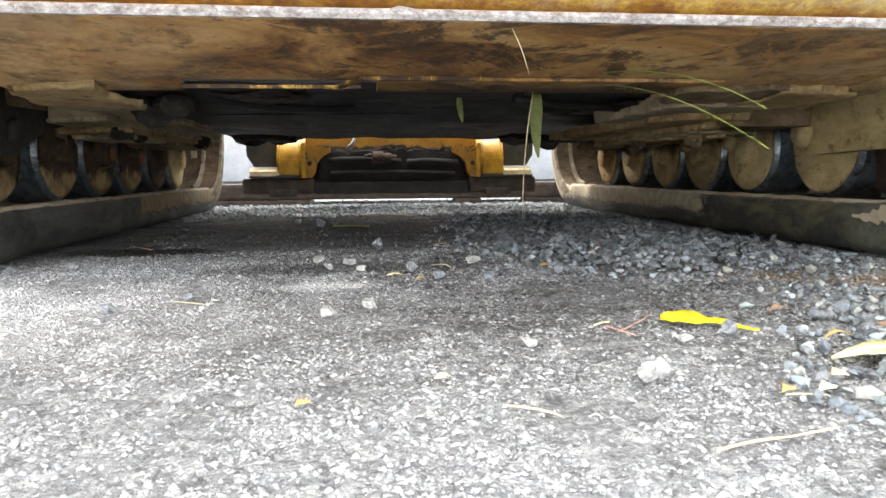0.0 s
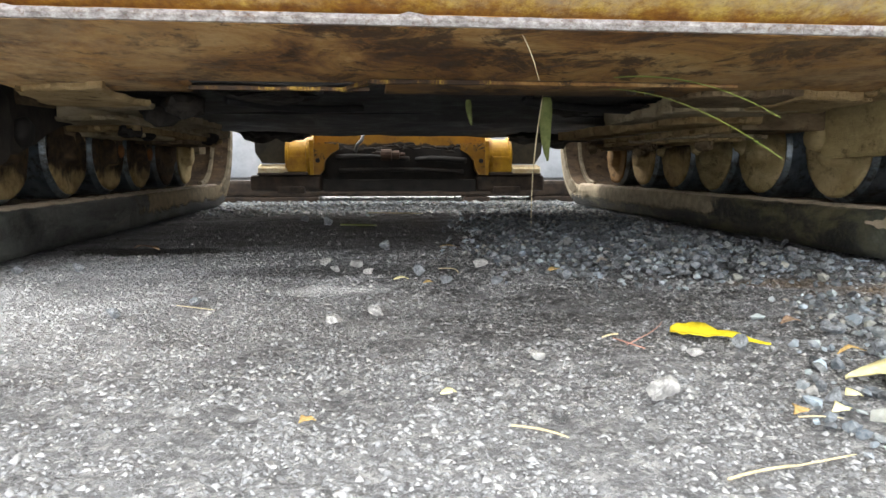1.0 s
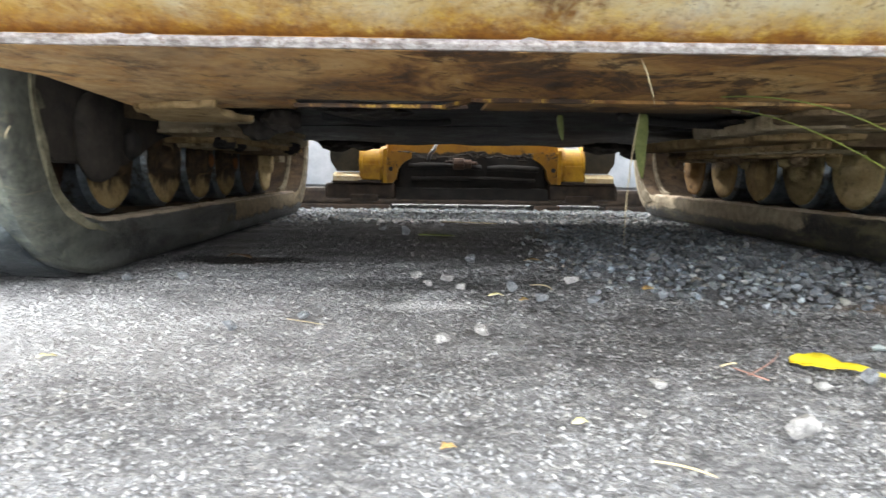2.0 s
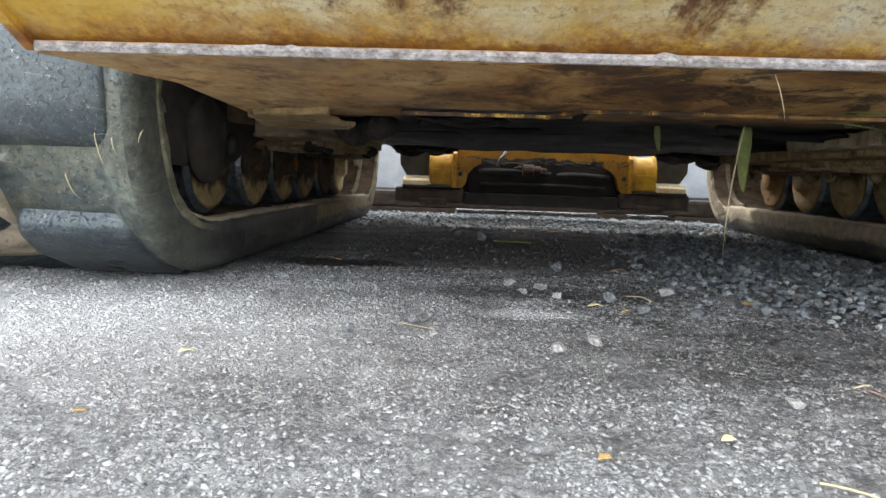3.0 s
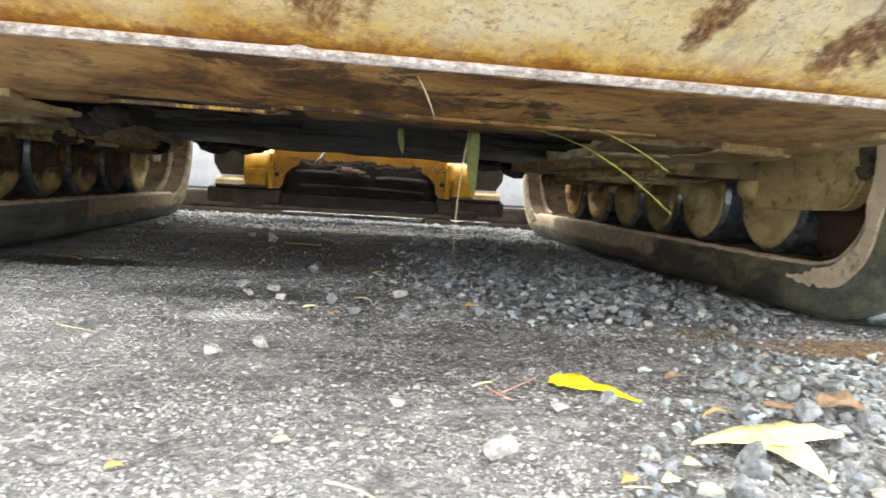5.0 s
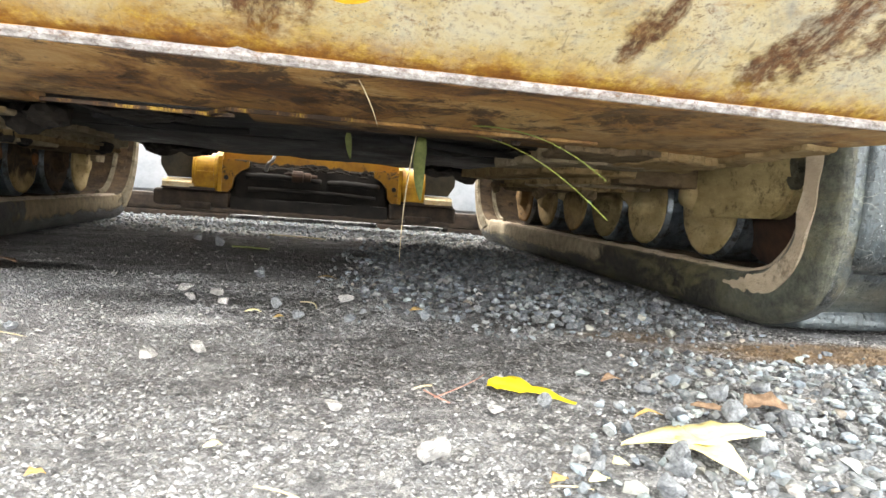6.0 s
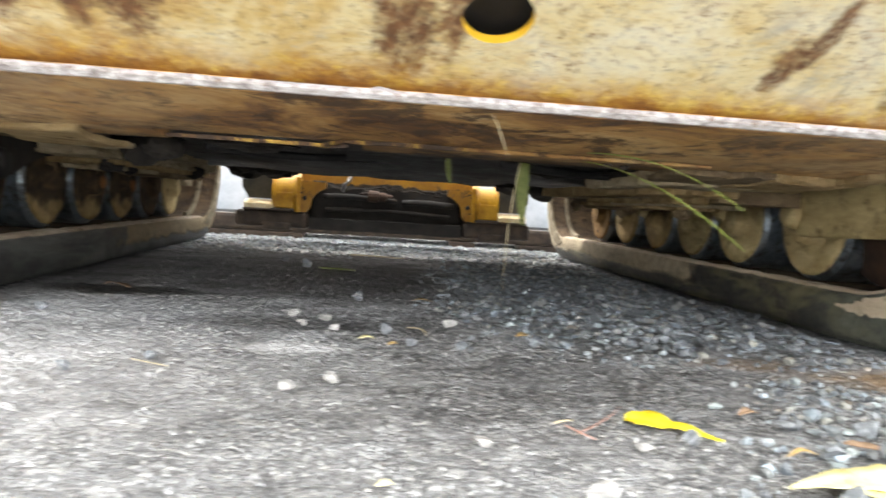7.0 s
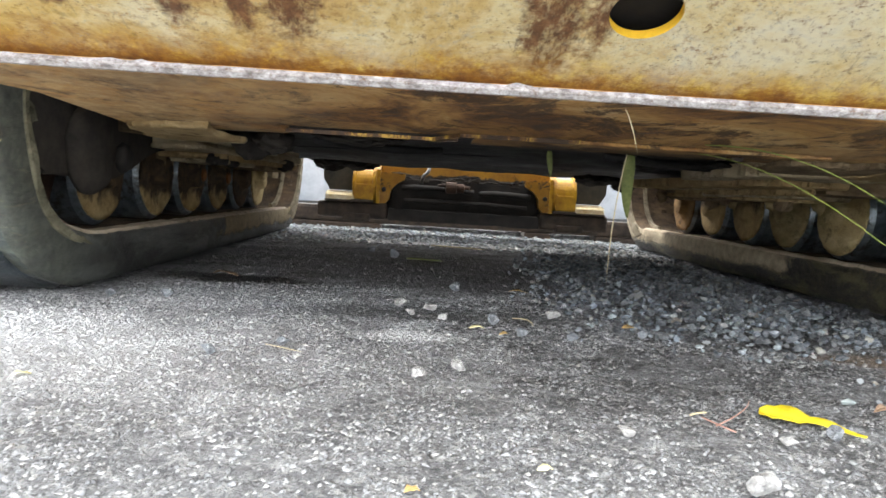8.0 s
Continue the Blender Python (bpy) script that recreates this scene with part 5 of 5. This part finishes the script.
def scatter(name, spots, material, label, category, flat=0.7, coarse=True):
    """Many small angular stones as one object; spots are rows of x, y, z, r."""
    spots = np.array(spots)
    n = len(spots)
    shape_v, shape_f = (ICO_V, ICO_F) if coarse else (OCT_V, OCT_F)
    v = np.repeat(shape_v[None], n, 0)
    if not coarse:
        v = v * rng.uniform(0.6, 1.3, size=(n, 6, 1)) + rng.normal(size=(n, 6, 3)) * 0.18
    for _ in range(6 if coarse else 0):
        d = rng.normal(size=(n, 1, 3))
        d /= np.linalg.norm(d, axis=2, keepdims=True)
        over = np.maximum((v * d).sum(2) - rng.uniform(0.25, 0.72, size=(n, 1)), 0)
        v = v - over[:, :, None] * d
    v = v * rng.uniform(0.7, 1.3, size=(n, 1, 3)) * np.array([1, 1, flat])
    a = rng.uniform(0, 2 * math.pi, size=(n, 1))
    c, s = np.cos(a), np.sin(a)
    v = np.stack([v[:, :, 0] * c - v[:, :, 1] * s, v[:, :, 0] * s + v[:, :, 1] * c, v[:, :, 2]], 2)
    v = v * spots[:, None, 3:4] + spots[:, None, :3]
    f = shape_f[None] + (np.arange(n) * len(shape_v))[:, None, None]
    me = bpy.data.meshes.new(name)
    me.from_pydata(v.reshape(-1, 3).tolist(), [], f.reshape(-1, 3).tolist())
    me.materials.append(material)
    if not coarse:
        me.polygons.foreach_set("use_smooth", [True] * len(me.polygons))
    return tagged(new(name, me), label, category, kind="stuff")


def pile_spots():
    out = []
    while len(out) < 7200:
        x, y = rng.normal(0.56, 0.16), rng.normal(1.42, 0.32)
        fade = 0.25 + 0.17 * abs(y - 1.2) + 0.05 * noise.noise((x * 8, y * 8, 2.0))
        if not (0.1 < x < 0.80 and 0.84 < y < 2.2) or rng.uniform() > (x - fade + 0.05) / 0.14 or y < 0.97 and rng.uniform() > (y - 0.84) / 0.13:
            continue
        r = 0.0022 + 0.0046 * rng.uniform() ** 1.5 if rng.uniform() < 0.94 else rng.uniform(0.0068, 0.0095)
        h = 0.013 * math.exp(-((x - 0.58) / 0.16) ** 2 - ((y - 1.35) / 0.32) ** 2)
        out.append((x, y, r * 0.45 + h * rng.uniform(0, 1), r))
    return out


def edge_spots():
    out = []
    while len(out) < 6800:
        x, y = rng.uniform(0.34, 1.1), rng.uniform(0.33, 0.84)
        if rng.uniform() > (x - 0.385 + 0.6 * (0.6 - y)) * 2.3:
            continue
        if ((x - 0.84) / 0.24) ** 2 + ((y - 0.84) / 0.062) ** 2 < 1 and rng.uniform() < 0.93:
            continue
        out.append((x, y, 0.0008, 0.0014 + 0.0062 * rng.uniform() ** 1.7))
    return out


def grit_spots(count, x0, x1, y0, y1, lo, hi, sink):
    x, y = rng.uniform(x0, x1, count), rng.uniform(y0, y1, count)
    keep = [noise.noise((a * 14, b * 14, 4.0)) + 0.7 * noise.noise((a * 45, b * 45, 1.0)) > rng.uniform(-0.8, 0.5) for a, b in zip(x, y)]
    x, y = x[keep], y[keep]
    r = lo + (hi - lo) * rng.uniform(size=len(x)) ** 3
    z = np.array([ground_z(a, b) for a, b in zip(x, y)]) - sink * r
    return np.stack([x, y, z, r], 1)


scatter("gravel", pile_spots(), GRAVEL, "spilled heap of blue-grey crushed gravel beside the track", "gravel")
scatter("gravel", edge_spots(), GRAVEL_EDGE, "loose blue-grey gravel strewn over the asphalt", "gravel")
scatter("grit", grit_spots(130000, -0.62, 0.9, 0.33, 0.8, 0.0010, 0.0032, 0.2), GRIT, "rough worn stone grains set in the asphalt", "grit", 0.6, False)
scatter("grit", grit_spots(100000, -0.8, 1.15, 0.8, 1.25, 0.0012, 0.0037, 0.12), GRIT, "rough worn stone grains set in the asphalt", "grit", 0.6, False)


def front_spots():
    out = []
    while len(out) < 5200:
        x, y = rng.uniform(-0.45, 0.85), rng.normal(2.5, 0.28)
        if 2.0 < y < 3.3:
            r = 0.0022 + 0.006 * rng.uniform() ** 2
            out.append((x, y, 0.3 * r, r))
    return out


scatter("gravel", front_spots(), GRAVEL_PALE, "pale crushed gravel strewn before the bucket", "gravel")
scatter("grit", grit_spots(20000, -0.45, 0.9, 1.25, 3.0, 0.0012, 0.0040, 0.1), GRIT, "loose grit under the machine", "grit", 0.7, False)


def blocky(r, flat=0.75):
    """Corners of a broken stone: a rounded block turned at random and cut by a few planes."""
    p = rng.uniform(4.0, 9.0)
    v = ICO2_V / (np.abs(ICO2_V) ** p).sum(1, keepdims=True) ** (1 / p)
    q, _ = np.linalg.qr(rng.normal(size=(3, 3)))
    v = (v * rng.uniform(0.84, 1.14, size=3)) @ q
    for _ in range(7):
        n = rng.normal(size=3)
        n /= np.linalg.norm(n)
        over = np.maximum(v @ n - rng.uniform(0.42, 0.80), 0)
        v = v - over[:, None] * n
    v = v + rng.normal(size=v.shape) * 0.018
    return r * v * np.array([1, 1, flat])


def stone(x, y, r, material, label, flat=0.75):
    v = blocky(1.0 * r, min(1.0, flat * 1.2))
    z = -v[:, 2].min() - 0.1 * r
    me = bpy.data.meshes.new("stone")
    me.from_pydata(v.tolist(), [], ICO2_F.tolist())
    me.materials.append(material)
    ob = new("stone", me)
    ob.location = (x, y, z)
    tagged(ob, label, "stone", "stones lying on the asphalt")


def gravel_stones():
    """The larger pieces of the spill, each on its own, cut from a dozen shapes."""
    shapes = []
    for _ in range(12):
        v = blocky(1.0, rng.uniform(0.6, 0.9))
        v[:, 2] -= v[:, 2].min()
        me = bpy.data.meshes.new("gravel_stone")
        me.from_pydata(v.tolist(), [], ICO2_F.tolist())
        me.materials.append(GRAVEL_ONE)
        shapes.append(me)
    spill, loose = "blue-grey crushed stone lying on the gravel heap", "pale blue-grey crushed stone loose on the asphalt"
    spots = [(x, y, h, r, spill) for x, y, h, r in pile_spots() if r > 0.0068 and y < 1.45 and x > 0.3][:110]
    spots += [(x, y, 0.0, min(r, 0.0078), loose) for x, y, h, r in edge_spots() if r > 0.0052][:140]
    for k, (x, y, h, r, label) in enumerate(spots):
        ob = new("gravel_stone", shapes[k % 12])
        ob.matrix_world = Matrix.Translation((x, y, h)) @ Matrix.Rotation(rng.uniform(0, 6.28), 4, "Z") @ Matrix.Diagonal((0.72 * r, 0.72 * r, 0.72 * r, 1))
        tagged(ob, label, "stone", "larger stones of the gravel spill")


gravel_stones()
rng = np.random.default_rng(11)
WHITE, GREY = "pale limestone chip lying on the asphalt", "blue-grey stone lying on the asphalt"
for x, y, r in ((0.076, 1.082, 0.0115), (0.115, 1.064, 0.0105), (0.134, 1.005, 0.0090), (0.092, 1.025, 0.0085), (0.280, 1.057, 0.0105), (0.105, 0.739, 0.0088), (0.139, 0.765, 0.0098), (0.300, 0.532, 0.0092), (0.360, 0.612, 0.0062), (-0.006, 0.775, 0.005), (0.247, 0.614, 0.0075)):
    stone(x, y, 0.82 * r, CHIP, WHITE, 0.85 if y < 0.6 else 0.52)
for x, y, r, flat in ((-0.086, 0.777, 0.006, 0.7), (0.222, 0.925, 0.007, 0.6), (-0.294, 1.049, 0.0072, 0.6), (-0.228, 1.06, 0.0072, 0.6), (-0.028, 0.826, 0.005, 0.7), (0.194, 0.99, 0.0088, 0.6), (0.308, 1.136, 0.006, 0.7), (0.295, 0.973, 0.005, 0.7),
                      (0.401, 0.626, 0.0058, 0.8), (0.491, 0.604, 0.0075, 0.7), (0.159, 1.245, 0.0095, 0.7), (0.039, 1.729, 0.013, 0.7), (-0.022, 1.83, 0.011, 0.7), (0.386, 0.437, 0.0085, 0.7), (0.404, 0.452, 0.007, 0.7),
                      (0.394, 0.514, 0.0048, 0.8), (0.438, 0.506, 0.0075, 0.7), (0.452, 0.527, 0.0085, 0.6), (0.418, 0.478, 0.0065, 0.7), (0.519, 0.545, 0.008, 0.6), (0.534, 0.598, 0.009, 0.7), (0.574, 0.588, 0.008, 0.7), (0.56, 0.66, 0.0085, 0.7), (0.498, 0.668, 0.0065, 0.7), (0.61, 0.67, 0.009, 0.7)):
    stone(x, y, r, CHIP_GREY, GREY, flat)


# ---- leaves, stalks and grass ----
def leaf(name, ribs, material, label, category="leaf", thick=0.0006):
    """A leaf from ribs of (left, middle, right) points, with a crease along its middle; slightly thick."""
    bm = bmesh.new()
    rows = [[bm.verts.new(p) for p in rib] for rib in ribs]
    for p, q in zip(rows, rows[1:]):
        for k in range(len(p) - 1):
            bm.faces.new((p[k], p[k + 1], q[k + 1], q[k]))
    bmesh.ops.recalc_face_normals(bm, faces=bm.faces)
    geom = bmesh.ops.solidify(bm, geom=list(bm.faces), thickness=thick)
    at = tuple(Vector(ribs[len(ribs) // 2][1]))
    return solo(name, bm, material, at, label, category, smooth=True)


def flat_leaf(name, path, widths, material, label, lift=0.003, curl=0.004, seed=0.0, ruffle=0.001):
    ribs = []
    pts = [Vector(p) for p in path]
    for i, (p, w) in enumerate(zip(pts, widths)):
        d = (pts[min(i + 1, len(pts) - 1)] - pts[max(i - 1, 0)]).normalized()
        side = Vector((-d.y, d.x, 0)).normalized() if abs(d.x) + abs(d.y) > 1e-5 else Vector((1, 0, 0))
        z = lift + 0.001 * noise.noise((i * 0.7, seed, 0))
        lip = curl * min(1.0, w / max(widths)) ** 0.8
        jag = [ruffle * min(1.0, 1.6 * w / max(widths)) * noise.noise((i * 0.55, k * 7.3, seed)) for k in range(4)]
        ribs.append([p + side * (w + jag[0]) + Vector((0, 0, z + lip + 1.6 * jag[1])), p + side * w * 0.5 + Vector((0, 0, z + 0.3 * lip + 0.5 * jag[1])), p + Vector((0, 0, z)), p - side * w * 0.5 + Vector((0, 0, z + 0.2 * lip + 0.5 * jag[2])), p - side * (w + jag[3]) + Vector((0, 0, z + 0.3 * lip + 0.8 * jag[2]))])
    return leaf(name, ribs, material, label)


flat_leaf("leaf", bent((0.3700, 0.677, 0), (0.4265, 0.6315, 0), 15, (0.003, 0.004, 0)), (0.0040, 0.0072, 0.0102, 0.0130, 0.0132, 0.0108, 0.0080, 0.0066, 0.0062, 0.0064, 0.0054, 0.0040, 0.0034, 0.0028, 0.0022, 0.0012), LEAF_YELLOW, "bright yellow fallen leaf lying on the asphalt", 0.0012, 0.007, 0.4, 0.0026)


def forked_leaf():
    """The pale three-armed leaf: one broad body drawn out into a long left tip, a right arm and a lower arm."""
    bm = bmesh.new()
    hub = Vector((0.474, 0.549, 0.006))
    arms = ((Vector((0.420, 0.542, 0.003)), 0.0175, 1.4), (Vector((0.528, 0.555, 0.005)), 0.0150, 4.0), (Vector((0.472, 0.492, 0.003)), 0.0165, 2.0))
    for k, (tip, w, power) in enumerate(arms):
        d = (tip - hub).normalized()
        side = Vector((-d.y, d.x, 0))
        rows = []
        for i in range(13):
            f = i / 12
            p = hub.lerp(tip, f) + Vector((0, 0, 0.003 * math.sin(3 * f))) + side * 0.004 * math.sin(math.pi * f) * (1, 0, -1)[k]
            ww = w * (1.0 - f ** power) + 0.0005
            rows.append([bm.verts.new(p + side * u * ww + Vector((0, 0, 0.0024 * abs(u) + 0.0016 * noise.noise((f * 6, u * 2, k * 5.0))))) for u in (-1.0, -0.5, 0.0, 0.5, 1.0)])
        for p, q in zip(rows, rows[1:]):
            for n in range(4):
                bm.faces.new((p[n], p[n + 1], q[n + 1], q[n]))
    bmesh.ops.recalc_face_normals(bm, faces=bm.faces)
    bmesh.ops.solidify(bm, geom=list(bm.faces), thickness=0.0005)
    solo("leaf", bm, LEAF_PALE, (0.475, 0.556, 0), "pale yellow forked leaf lying on gravel", "leaf", smooth=True)


forked_leaf()
flat_leaf("leaf", bent((0.563, 0.626, 0), (0.597, 0.622, 0), 7, (0, 0.003, 0.003)), (0.003, 0.009, 0.007, 0.011, 0.010, 0.011, 0.007, 0.003), LEAF_BROWN, "curled dry brown leaf on the gravel", 0.002, 0.007, 2.0, 0.004)
flat_leaf("leaf", bent((0.517, 0.628, 0), (0.541, 0.614, 0), 5), (0.001, 0.003, 0.004, 0.004, 0.003, 0.001), LEAF_BROWN, "dry brown leaf scrap on the gravel", 0.003, 0.003, 3.0)
for x, y, l, w, m, lab in ((0.472, 0.607, 0.026, 0.003, LEAF_ORANGE, "orange leaf scrap"), (0.363, 0.497, 0.014, 0.007, LEAF_ORANGE, "brown-orange leaf scrap"), (0.387, 0.498, 0.014, 0.006, LEAF_PALE, "pale torn leaf scrap"), (0.409, 0.519, 0.010, 0.005, LEAF_PALE, "pale torn leaf scrap"),
                           (0.18, 0.544, 0.010, 0.005, LEAF_PALE, "small cream leaf scrap"), (0.104, 0.508, 0.009, 0.004, LEAF_ORANGE, "small orange leaf scrap"), (-0.195, 0.679, 0.013, 0.006, LEAF_PALE, "small yellow leaf scrap"), (-0.199, 0.538, 0.008, 0.004, LEAF_ORANGE, "small yellow leaf scrap"),
                           (0.199, 0.924, 0.012, 0.005, LEAF_ORANGE, "small orange leaf scrap"), (0.17, 0.951, 0.018, 0.005, LEAF_PALE, "pale straw scrap"), (0.486, 0.70, 0.022, 0.006, LEAF_BROWN, "olive leaf scrap"), (-0.214, 1.28, 0.05, 0.012, LEAF_BROWN, "dark wet leaf in the oil stain"),
                           (0.26, 1.267, 0.03, 0.005, LEAF_ORANGE, "brown leaf scrap"), (0.366, 1.006, 0.022, 0.008, LEAF_ORANGE, "tan leaf scrap in the gravel"), (0.049, 0.377, 0.008, 0.003, LEAF_PALE, "small yellow leaf scrap"), (0.629, 1.19, 0.03, 0.006, LEAF_BROWN, "brown leaf scrap in the gravel")):
    a = rng.uniform(-0.5, 0.5)
    d = Vector((math.cos(a), math.sin(a), 0)) * l / 2
    p = Vector((x, y, 0))
    flat_leaf("leaf_scrap", bent(p - d, p + d, 4, (0, 0.1 * l, 0.1 * l)), [w * f for f in (0.08, rng.uniform(0.3, 0.6), rng.uniform(0.5, 0.8), rng.uniform(0.2, 0.5), 0.06)], m, lab + " lying on the ground", 0.0015, 0.2 * w, x * 30, 0.45 * w)


def stalk(points, r, material, label, name="straw"):
    bm = tube(bmesh.new(), points, [r] * (len(points) - 1) + [r * 0.4])
    solo(name, bm, material, tuple(points[0]), label, name, smooth=True)


stalk(bent((-0.042, 0.812, 0.003), (-0.002, 0.788, 0.003), 4), 0.0005, STRAW, "short dry straw lying on the asphalt")
stalk(bent((0.282, 0.422, 0.003), (0.32, 0.43, 0.004), 5, (0, 0.002, 0)), 0.0007, STRAW, "pale dry straw lying on the asphalt")
stalk(bent((0.32, 0.432, 0.003), (0.35, 0.438, 0.004), 4), 0.0005, STRAW, "pale dry straw lying on the asphalt")
stalk(bent((0.206, 0.492, 0.002), (0.23, 0.474, 0.002), 5, (0.002, 0.002, 0)), 0.0007, STRAW, "thin grey-brown stalk on the asphalt")
stalk(bent((0.356, 0.489, 0.002), (0.378, 0.485, 0.002), 5, (0, 0.002, 0)), 0.0005, STRAW, "pale dry straw between stones")
stalk(bent((0.221, 1.027, 0.002), (0.24, 0.978, 0.003), 5, (0.006, 0.0, 0.003)), 0.0007, STRAW, "thin dry stalk on the asphalt")
stalk(bent((0.068, 1.702, 0.003), (0.148, 1.68, 0.003), 5, (0, 0.004, 0)), 0.0022, GRASS_DULL, "dusty grass stem under the machine")
stalk(bent((0.126, 2.094, 0.003), (0.275, 2.05, 0.003), 5, (0, 0.006, 0)), 0.0022, STRAW, "dry stem under the machine")


def twig():
    t = thing("twig", (0.325, 0.635, 0), "forked reddish dry twig on the asphalt", "twig")
    stem = part("stem", tube(bmesh.new(), bent((0.321, 0.640, 0.002), (0.376, 0.706, 0.003), 8, (0.004, -0.004, 0.002)), [0.0006, 0.0006, 0.0005, 0.0005, 0.0005, 0.0004, 0.0004, 0.0003, 0.0002]), TWIG, t)
    part("side_stem", tube(bmesh.new(), bent((0.315, 0.652, 0.004), (0.330, 0.628, 0.002), 6, (-0.002, -0.002, 0.001)), 0.0006), TWIG, t)
    part("fibre", tube(bmesh.new(), bent((0.309, 0.659, 0.003), (0.323, 0.664, 0.004), 5, (0, -0.001, 0.001)), 0.0007), STRAW, t, "pale torn fibre")


twig()


def blade(points, width, material, label, turn=(1, 0, 0)):
    """A grass blade: a narrow folded ribbon along points."""
    pts = [Vector(p) for p in points]
    bm = bmesh.new()
    rows = []
    for i, p in enumerate(pts):
        f = i / (len(pts) - 1)
        w = width * (1 - 0.85 * f ** 3) * (0.6 + 0.4 * min(1, 5 * f))
        d = (pts[min(i + 1, len(pts) - 1)] - pts[max(i - 1, 0)]).normalized()
        side = d.cross(Vector(turn)).normalized()
        n = d.cross(side)
        rows.append([bm.verts.new(p + side * w + n * 0.3 * w), bm.verts.new(p), bm.verts.new(p - side * w + n * 0.3 * w)])
    for p, q in zip(rows, rows[1:]):
        for k in range(2):
            bm.faces.new((p[k], p[k + 1], q[k + 1], q[k]))
    bmesh.ops.recalc_face_normals(bm, faces=bm.faces)
    bmesh.ops.solidify(bm, geom=list(bm.faces), thickness=0.0004)
    solo("grass_blade", bm, material, tuple(pts[0]), label, "grass blade", smooth=True)


blade(bent((0.405, 0.946, 0.219), (0.466, 0.694, 0.137), 10, (0.002, 0, 0.014)), 0.0022, GRASS, "yellow-green grass blade caught under the belly plate", (0.2, 0.3, 1))
blade(bent((0.388, 0.875, 0.2225), (0.461, 0.691, 0.169), 10, (0.006, 0, 0.012)), 0.0018, GRASS, "thin green grass blade caught under the belly plate", (0.2, 0.3, 1))
blade(bent((0.362, 1.049, 0.219), (0.367, 1.06, 0.138), 8, (-0.003, 0, 0)), 0.0085, GRASS_DULL, "broad dusty grass blade hanging from the belly", (0, 1, 0.02))
blade(bent((0.351, 1.027, 0.219), (0.344, 1.049, 0.050), 12, (-0.004, 0, 0)), 0.0008, STRAW, "long thin dry stem hanging from the belly", (0, 1, 0.02))
blade(bent((0.272, 1.136, 0.2245), (0.277, 1.136, 0.187), 6, (-0.001, 0, 0)), 0.0045, GRASS_DULL, "short leaf tip hanging from the belly", (0, 1, 0.02))
blade(bent((0.2565, 0.713, 0.2325), (0.276, 0.735, 0.1985), 8, (0.001, 0, 0.001)), 0.0005, STRAW, "thin dry stem hanging from the belly", (0, 1, 0.02))
for a, b in (((-0.360, 0.842, 0.178), (-0.352, 0.844, 0.146)), ((-0.342, 0.842, 0.174), (-0.338, 0.843, 0.157)), ((-0.309, 0.842, 0.182), (-0.314, 0.842, 0.169)), ((-0.394, 0.846, 0.136), (-0.391, 0.860, 0.112))):
    blade(bent(a, b, 5, (0.0002, -0.003, 0)), 0.0005, STRAW, "dry grass stuck to the rubber track", (0, 1, 0.02))
